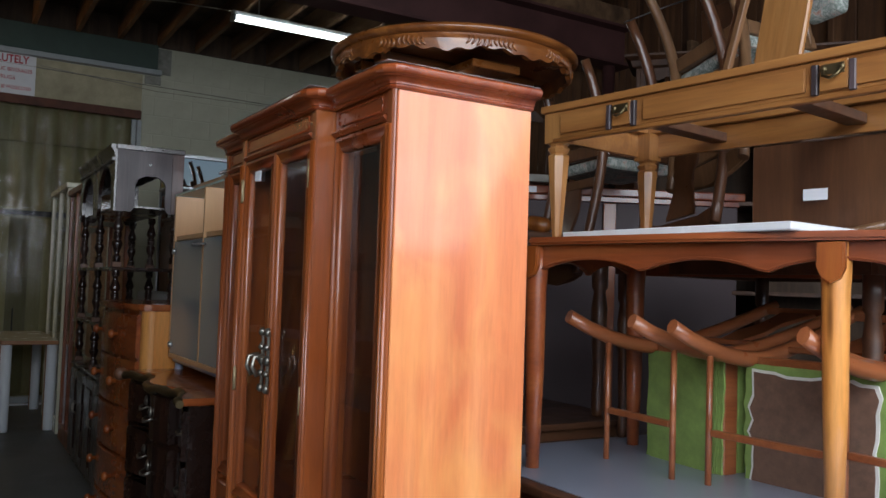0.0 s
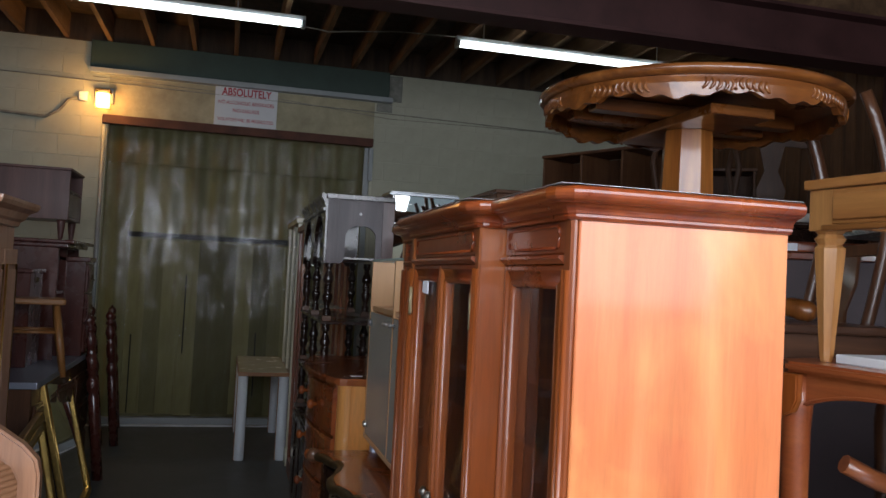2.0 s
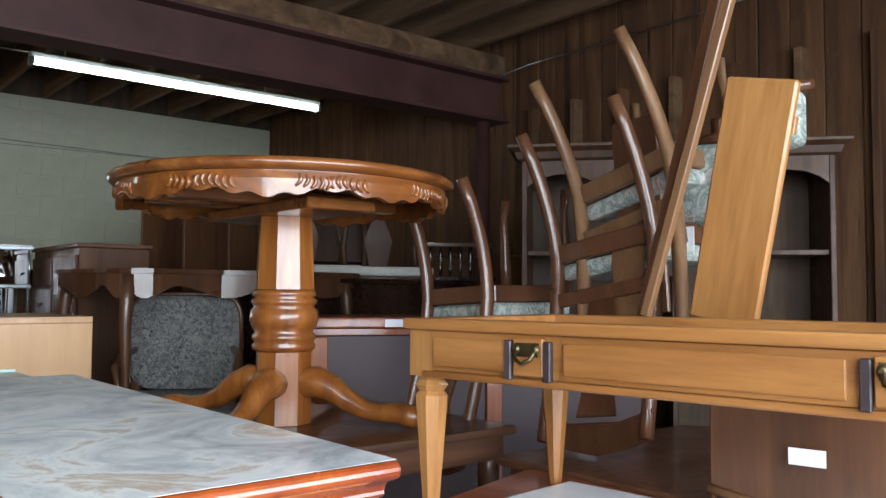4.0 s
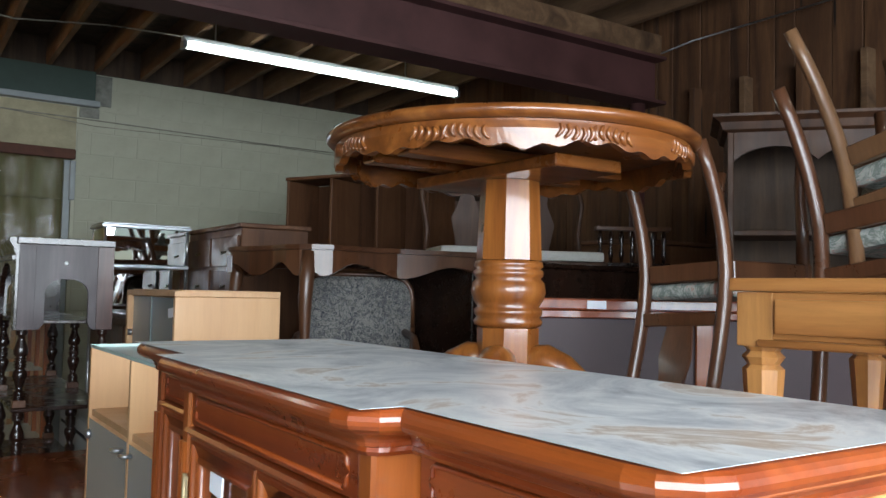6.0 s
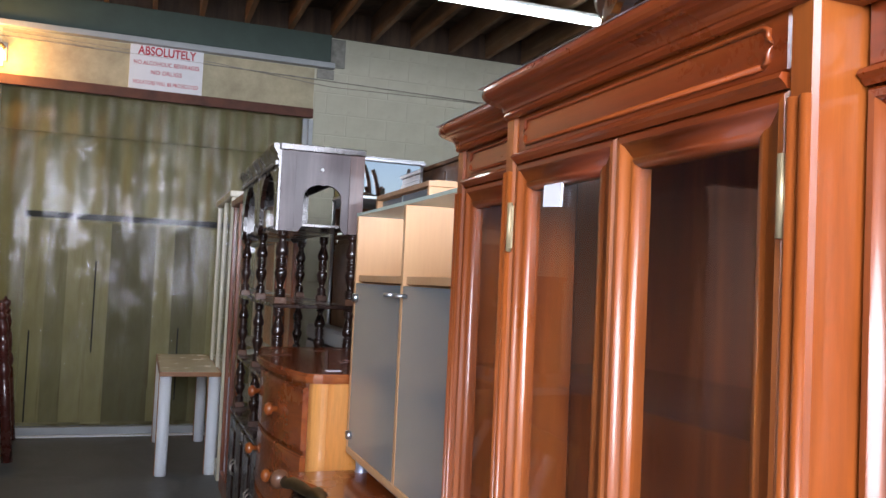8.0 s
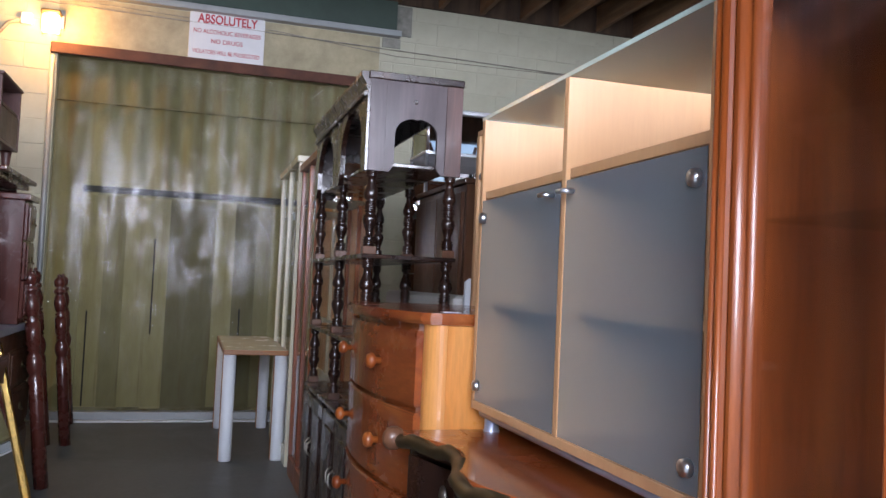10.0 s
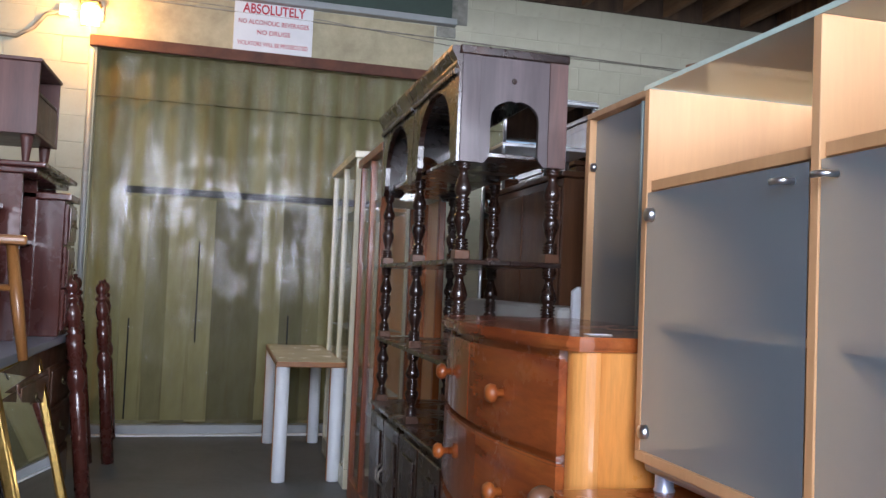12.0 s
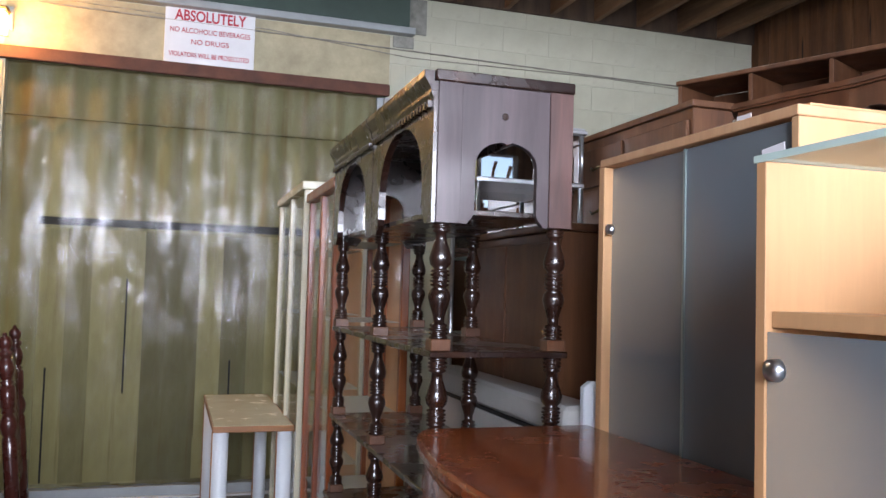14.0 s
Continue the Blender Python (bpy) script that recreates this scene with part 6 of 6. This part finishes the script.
plain_table("dining_table", "walnut table at the bottom of the stack behind the cabinet", 1.42, 2.58, 0.0, 1.15, 1.15, 0.76, WALNUT)
plain_table("dining_table", "brown oak table stacked on another under the round table", 1.44, 2.62, 0.761, 1.05, 1.05, 0.762, WALNUT, 0, 0.035)
plain_table("dining_table", "low dark table under the tipped chairs", 1.50, 0.55, 0.0, 1.7, 1.95, 0.715, WALNUT)
part("cloth", box(0.0, 1.6, 0.0, 1.85, 0.716, 0.719, 0), SILVER, thing("cloth", "grey blanket spread on the low dark table", "blanket", (1.55, 0.60, 0.0)))

# sideboard with tags
t = thing("sideboard", "tall red brown cabinet back with paper tags and a plum panel", "sideboard", (2.32, 3.66, 0.0), -27)
part("body", box(0, 1.5, 0, 0.42, 0, 1.77, 0.004), plain("dark_plum_panel", (0.055, 0.032, 0.034), 0.55, 0, 0.15, 4), t, "plum brown veneer panel")
part("top", box(-0.03, 1.53, -0.03, 0.44, 1.80, 1.845, 0.008, 2), CHERRY_Y, t, "red brown moulded top")
part("frieze", box(-0.005, 1.505, -0.012, 0.425, 1.7705, 1.799, 0.003), CHERRY_Y, t)
for k in range(2):
    part("pilaster", box(0.02 + k * 0.74, 0.09 + k * 0.74, -0.016, -0.001, 0.05, 1.765, 0.004), CHERRY, t)
for x in (0.32, 0.95):
    g = thing("price_tag", "white paper tag stuck on the red brown cabinet edge", "price tag", tuple(t.matrix_basis @ Vector((x, -0.032, 1.805))), -27)
    part("paper", box(0, 0.075, -0.002, 0, 0, 0.032, 0), PAPER, g)


# serpentine table and what is round it
def serpentine_table():
    t = thing("console_table", "mahogany serpentine table with a scalloped apron standing on a cabinet", "table", (1.90, 4.40, 1.305), 0)
    H, D = 0.745, 0.78
    out = [(-0.03, 0.0), (0.06, -0.03), (0.2, 0.0), (0.42, 0.02), (0.62, -0.02), (0.85, -0.05), (1.08, -0.01), (1.2, 0.02), (1.22, 0.1), (1.2, D), (0.0, D), (-0.12, D - 0.1), (-0.19, D - 0.18), (-0.16, 0.42), (-0.11, 0.25), (-0.10, 0.12), (-0.07, 0.04)]
    part("tabletop", prism(out, "z", H - 0.022, H, None, 0.006), CH1, t, "glossy mahogany top")
    ap = [(x * 0.97 + 0.01, y * 0.94 + 0.025) for x, y in out]
    bm = bmesh.new()
    ring = []
    n = len(ap)
    for i in range(n):
        for s in range(4):
            a, b = Vector(ap[i]), Vector(ap[(i + 1) % n])
            p = a.lerp(b, s / 4)
            k = i * 4 + s
            low = H - 0.105 - 0.03 * math.sin(k * 0.62)
            ring.append((bm.verts.new((p.x, p.y, H - 0.023)), bm.verts.new((p.x, p.y, low)), bm.verts.new((p.x + (0.02 if p.x < 0.5 else -0.02), p.y + (0.02 if p.y < 0.4 else -0.02), low))))
    for i in range(len(ring)):
        p, q = ring[i], ring[(i + 1) % len(ring)]
        bm.faces.new((p[0], q[0], q[1], p[1]))
        bm.faces.new((p[1], q[1], q[2], p[2]))
    part("apron", bm, CH1, t, "scalloped mahogany apron")
    for x, y, dx in ((-0.02, 0.05, -1), (1.12, 0.06, 1), (-0.10, 0.66, -1), (1.12, 0.7, 1)):
        part("leg", cabriole(x, y, H - 0.03, 1.1, dx, -1 if y < 0.3 else 1), WALNUT_Z, t)
    g = thing("price_tag", "white paper tag hanging on the mahogany table", "price tag", (1.70, 4.93, 1.93))
    part("paper", box(0, 0.002, -0.03, 0.03, 0, 0.075, 0), PAPER, g)


serpentine_table()
plain_case("cabinet", "dark brown cabinet under the mahogany table", "cabinet", 1.80, 4.40, 0.93, 0.85, 1.304, WALNUT_Z)


def tapestry_chair():
    t = thing("armchair", "carved armchair with a grey leaf tapestry oval back under the table", "chair", (2.26, 4.72, 1.305), -28)
    o = [(0.29 * abs(math.cos(a * math.pi / 14)) ** 0.4 * (1 if math.cos(a * math.pi / 14) > 0 else -1), 0.38 + 0.25 * abs(math.sin(a * math.pi / 14)) ** 0.4 * (1 if math.sin(a * math.pi / 14) > 0 else -1)) for a in range(28)]
    i_ = [(x * 0.9, 0.39 + (z - 0.38) * 0.92) for x, z in o]
    part("back_pad", prism(i_, "y", -0.03, 0.03, None, 0.012), TAPESTRY, t, "grey leaf tapestry back")
    part("frame", sweep([(x * 0.93, 0.01, z) for x, z in o + o[:1]], 0.014, 8), WALNUT_Z, t)
    part("seat", box(-0.26, 0.26, -0.45, -0.03, 0.09, 0.16, 0.03, 3), TAPESTRY, t)
    for x in (-0.23, 0.23):
        part("leg", lathe([(0.018, 0), (0.022, 0.09)], x, -0.42, 0, 8), WALNUT_Z, t)
        part("leg", lathe([(0.018, 0), (0.022, 0.2)], x, 0.0, 0, 8), WALNUT_Z, t)
        part("arm", sweep([(x, 0.0, 0.36), (x * 1.15, -0.2, 0.34), (x * 1.15, -0.38, 0.30), (x, -0.40, 0.10)], 0.018, 8), WALNUT_Z, t)


tapestry_chair()
c = plain_case("chest_of_drawers", "tall walnut chest with brass pulls behind the mahogany table", "chest of drawers", 2.0, 5.6, 0.40, 0.95, 2.22, SHELFW)
for k, (z0, z1) in enumerate(((1.98, 2.15), (1.78, 1.96), (1.55, 1.76), (1.3, 1.53))):
    for a, b in ((0.02, 0.46), (0.49, 0.93)):
        d = part("drawer", box(-0.016, -0.001, a, b, z0, z1, 0.003), SHELFW, c)
        part("pull", sweep([(-0.016, (a + b) / 2 - 0.04, (z0 + z1) / 2), (-0.03, (a + b) / 2, (z0 + z1) / 2 - 0.015), (-0.016, (a + b) / 2 + 0.04, (z0 + z1) / 2)], 0.005, 6), BRASS, d)
plain_case("cabinet", "dark cabinet with a stepped top behind the curio cabinet", "cabinet", 1.98, 6.66, 0.8, 0.45, 1.98, WALNUT_Z, 0, 0.03)
plain_case("cabinet", "low dark cabinet top beside the curio cabinet", "cabinet", 2.1, 7.2, 0.8, 0.5, 2.10, EBONY, 0, 0.03)


def back_shelves(x, y, z0, h, w, d, n, rz, label, m=WALNUT_Z, mid=()):
    t = thing("bookcase", label, "bookcase", (x, y, z0), rz)
    for k in range(n + 1):
        part("divider", box(k * (w - 0.022) / n, k * (w - 0.022) / n + 0.022, 0, d, 0, h - 0.026, 0.002), m, t)
    part("top", box(-0.01, w + 0.01, -0.01, d, h - 0.025, h, 0.004), m, t)
    part("bottom", box(0.023, w - 0.023, 0.002, d, 0.0, 0.022, 0.002), m, t)
    part("back_panel", box(0.0, w, d + 0.0005, d + 0.01, 0, h - 0.026, 0), m, t)
    for z in mid:
        for k in range(n):
            a = k * (w - 0.022) / n + 0.023
            part("shelf", box(a, (k + 1) * (w - 0.022) / n - 0.001, 0.01, d, z, z + 0.018, 0.002), m, t)
    return t


back_shelves(2.83, 6.95, 0.0, 2.69, 1.25, 0.35, 3, -65, "brown wooden shelf unit standing against the block wall", SHELFW, (0.6, 1.2, 1.8))
back_shelves(3.75, 6.90, 0.0, 2.66, 0.9, 0.3, 1, -33, "plain brown cabinet back standing in the corner", SHELFW, (0.8, 1.6, 2.2))

# black carved table and headboards on it
plain_case("cabinet", "black lacquered cabinet with a carved edge", "cabinet", 2.75, 4.45, 1.15, 0.7, 2.02, EBONY, 0, 0.03)


def ornate_back(x, y, z, rz, w=0.5, h=0.62, m=None):
    t = thing("carved_chair", "carved wooden chair with a scrolled back on the black cabinet", "chair", (x, y, z), rz, "carved chairs on the black cabinet")
    m = m or HUTCHW
    for s in (-1, 1):
        part("rear_post", sweep([(s * w / 2, 0, 0.0), (s * w * 0.46, 0.01, h * 0.3), (s * w * 0.52, 0.03, h * 0.6), (s * w * 0.44, 0.05, h * 0.9)], 0.018, 8), m, t)
    part("crest_rail", prism([(-w * 0.48, h * 0.84), (-w * 0.3, h * 0.98), (-w * 0.1, h * 0.93), (0, h * 1.02), (w * 0.1, h * 0.93), (w * 0.3, h * 0.98), (w * 0.48, h * 0.84), (w * 0.2, h * 0.86), (-w * 0.2, h * 0.86)], "y", 0.035, 0.06, None, 0.004), m, t)
    part("splat", prism([(-0.05, h * 0.1), (0.05, h * 0.1), (0.09, h * 0.4), (0.04, h * 0.6), (0.08, h * 0.88), (-0.08, h * 0.88), (-0.04, h * 0.6), (-0.09, h * 0.4)], "y", 0.02, 0.035, None, 0.003), m, t)
    part("seat", box(-w / 2, w / 2, -0.4, -0.02, 0.02, 0.075, 0.02, 2), CREAMFAB, t)
    part("seat_frame", box(-w / 2 - 0.01, w / 2 + 0.01, -0.41, -0.01, 0.0, 0.0195, 0.004), m, t)


ornate_back(3.05, 4.92, 2.021, -20)
ornate_back(3.58, 4.92, 2.021, -24)
plain_case("bookcase", "dark wooden case beyond the black cabinet", "cabinet", 4.05, 4.6, 0.8, 0.5, 2.2, SHELFW, 0, 0.02)


def spindle_rack():
    t = thing("spindle_rack", "small black spindle gallery rack on the dark cabinet", "rack", (3.62, 4.50, 2.021), -30)
    part("rail", box(0, 0.42, 0, 0.05, 0.20, 0.222, 0.002), CH1, t)
    part("rail", box(0, 0.42, 0, 0.05, 0.0, 0.022, 0.002), EBONY, t)
    for k in range(7):
        part("spindle", lathe([(0.008, 0.023), (0.016, 0.07), (0.008, 0.11), (0.016, 0.15), (0.008, 0.199)], 0.03 + k * 0.06, 0.025, 0, 10), EBONY, t)


spindle_rack()


# open shelf hutch by the side wall
def shelf_hutch():
    t = thing("shelf_hutch", "brown open shelf hutch with a scalloped frieze and moulded cornice", "hutch", (3.28, 3.38, 0.0), -50)
    W, D, H = 1.35, 0.36, 2.62
    for x in (0, W / 2 - 0.012, W - 0.025):
        part("side_panel", box(x, x + 0.025, 0, D, 0, H - 0.061, 0.003), HUTCHW, t)
    part("back_panel", box(0.026, W - 0.026, D - 0.012, D, 0, H - 0.061, 0), DIMWALL, t)
    for z in (0.8, 1.3, 1.78, 2.12):
        for a, b in ((0.026, W / 2 - 0.013), (W / 2 + 0.014, W - 0.026)):
            part("shelf", box(a, b, 0.02, D - 0.013, z, z + 0.022, 0.002), HUTCHW, t)
    part("frieze", prism(scallop(0.026, W - 0.026, H - 0.062, H - 0.19, H - 0.13, 4), "y", 0.0, 0.018), HUTCHW, t)
    part("cornice", moulding([(-o, z) for o, z in ((0.0, H - 0.07), (0.02, H - 0.06), (0.03, H - 0.03), (0.06, H - 0.012), (0.06, H), (0.0, H + 0.001))], [(0.0, D), (0.0, 0.0), (W, 0.0), (W, D)][::-1]), HUTCHW, t)
    part("top", box(0.0, W, 0.0, D, H - 0.06, H - 0.002, 0.002), HUTCHW, t)


shelf_hutch()
plain_table("dining_table", "brown table holding the upturned chairs behind the coffee table", 2.28, 1.35, 0.72, 0.95, 1.15, 0.75, WALNUT, 0, 0.03)

# leaf, struts, loose seats and papers over the stack
t = thing("table_leaf", "light oak table leaf leaning over the stacked chairs", "table leaf", (2.36, 1.89, 1.895), -84, "", 4, 12.5)
part("leaf", box(0, 0.17, -0.012, 0.012, 0, 0.58, 0.006), HONEY_Z, t)
part("cleat", box(0, 0.17, 0.0125, 0.03, 0.46, 0.50, 0.002), HONEY_Z, t)
t = thing("wooden_board", "dark brown board standing between the upturned chairs", "board", (2.72, 2.37, 1.88), -88, "", 0, -4)
part("board", box(0, 0.17, -0.009, 0.009, 0, 0.62, 0.004), WALNUT_Z, t)
t = thing("wooden_strut", "light wooden strut leaning across the upturned chairs", "plank", (2.30, 1.99, 1.895), -86, "", 3, 19)
part("bar", box(0, 0.024, -0.012, 0.012, 0, 1.0, 0.003), CH2, t)
t = thing("wooden_strut", "thicker brown wooden strut leaning behind the light one", "plank", (2.34, 2.03, 1.895), -86, "", 3, 17)
part("bar", box(0, 0.034, -0.014, 0.014, 0, 1.05, 0.004), CH1, t)


def loose_seat(x, y, z, w, h, roll, label):
    """Padded seat on its edge, with its rail above."""
    t = thing("chair_seat", label, "chair seat", (x, y, z), -90, "loose padded seats in the stack", -12, roll)
    part("pad", box(0, w, 0, 0.07, 0, h, 0.034, 4), FLORAL, t, "floral padded seat")
    part("rail", sweep([(-0.03, 0.03, h + 0.006, 0.014), (w * 0.5, 0.03, h + 0.022, 0.018), (w + 0.03, 0.03, h + 0.006, 0.014)], 0.016, 8), CH1, t)


loose_seat(2.78, 2.24, 2.17, 0.19, 0.26, 4, "floral padded chair seat wedged on edge between the upturned chairs")
loose_seat(2.80, 1.99, 2.36, 0.16, 0.17, -6, "small floral padded seat behind the light strut")
loose_seat(2.90, 2.62, 2.13, 0.13, 0.15, 8, "floral chair seat behind the dark board")
for y, z, w in ((2.20, 2.08, 0.075), (2.02, 2.09, 0.055)):
    g = thing("price_tag", "pale blue white paper tag hanging in the chair stack", "price tag", (2.74, y, z), -90)
    part("paper", box(0, w, -0.001, 0.001, 0, 0.07, 0), PAPER, g)

g = thing("price_tag", "white paper tag standing on the brown table in the stack", "price tag", (2.56, 2.43, 1.472), -62)
part("paper", box(0, 0.06, -0.001, 0.001, 0, 0.03, 0), PAPER, g)
# dark object of unclear kind, stood in for by a plain walnut panel
t = thing("walnut_panel", "dark walnut panel with a pale rail standing behind the marble", "screen", (2.27, 1.78, 1.479), -80)
part("panel", box(0, 0.42, -0.009, 0.009, 0, 0.30, 0.004), WALNUT_Z, t)
part("rail", sweep([(0.0, -0.014, 0.03), (0.10, -0.014, 0.012), (0.32, -0.014, 0.012), (0.42, -0.014, 0.03)], 0.012, 8), CH2, t, "pale curved lower rail")
g = thing("price_tag", "white paper tag stuck on the dark walnut panel", "price tag", (2.285, 1.60, 1.59), -80)
part("paper", box(0, 0.075, -0.013, -0.011, 0, 0.035, 0), PAPER, g)

# ---- boards of the side wall, last ----
wall = bpy.data.objects["wall_east"]
rnd = random.Random(8)
pm = [box(-0.018, 0.0, 0, w, 0, 4.0, 0.004) for w in (0.14, 0.19, 0.24)]
pms = []
for b_ in pm:
    me = bpy.data.meshes.new("plank")
    b_.to_mesh(me)
    b_.free()
    me.materials.append(ROUGHWOOD)
    pms.append(me)
y = 1.4
while y < 9.0:
    k = rnd.randrange(3)
    o = new("plank", pms[k])
    o.parent = wall
    o.location = (5.098 - rnd.random() * 0.012, y, 0.02)
    y += (0.14, 0.19, 0.24)[k] + 0.006
for i in range(9):
    o = new("stud", bpy.data.meshes.new("stud"))
    b_ = box(-0.09, 0.0, -0.022, 0.022, 0, 3.3, 0.003)
    b_.to_mesh(o.data)
    b_.free()
    o.data.materials.append(JOIST if i % 2 else ROUGHWOOD)
    o.parent = wall
    o.location = (5.078, 1.7 + i * 0.41, 0.02)

# ---- blocks of the far wall ----
wall = bpy.data.objects["wall_north"]
bl = {}
rnd = random.Random(5)
for row in range(19):
    z0 = row * 0.203
    x = -2.4 - (0.2 if row % 2 else 0.0)
    while x < 5.05:
        a, b_ = x + 0.003, min(x + 0.403, 5.09)
        if z0 < 3.06 and a < 1.75 and b_ > -0.98:
            if a < -0.98:
                b_ = -0.985
            elif b_ > 1.75:
                a = 1.752
            else:
                a = b_ = 0
        if 3.06 <= z0 < 3.45 and a > -0.95 and b_ < 1.75:
            a = b_ = 0
        if b_ - a > 0.05:
            key = round(b_ - a, 3)
            if key not in bl:
                bm = box(0, key, -0.005, 0, 0.003, 0.2, 0.0022)
                me = bpy.data.meshes.new("block")
                bm.to_mesh(me)
                bm.free()
                me.materials.append(BLOCK)
                bl[key] = me
            o = new("block", bl[key])
            o.parent = wall
            o.location = (a, WY - 0.0005 - rnd.random() * 0.0012, z0)
        x += 0.406
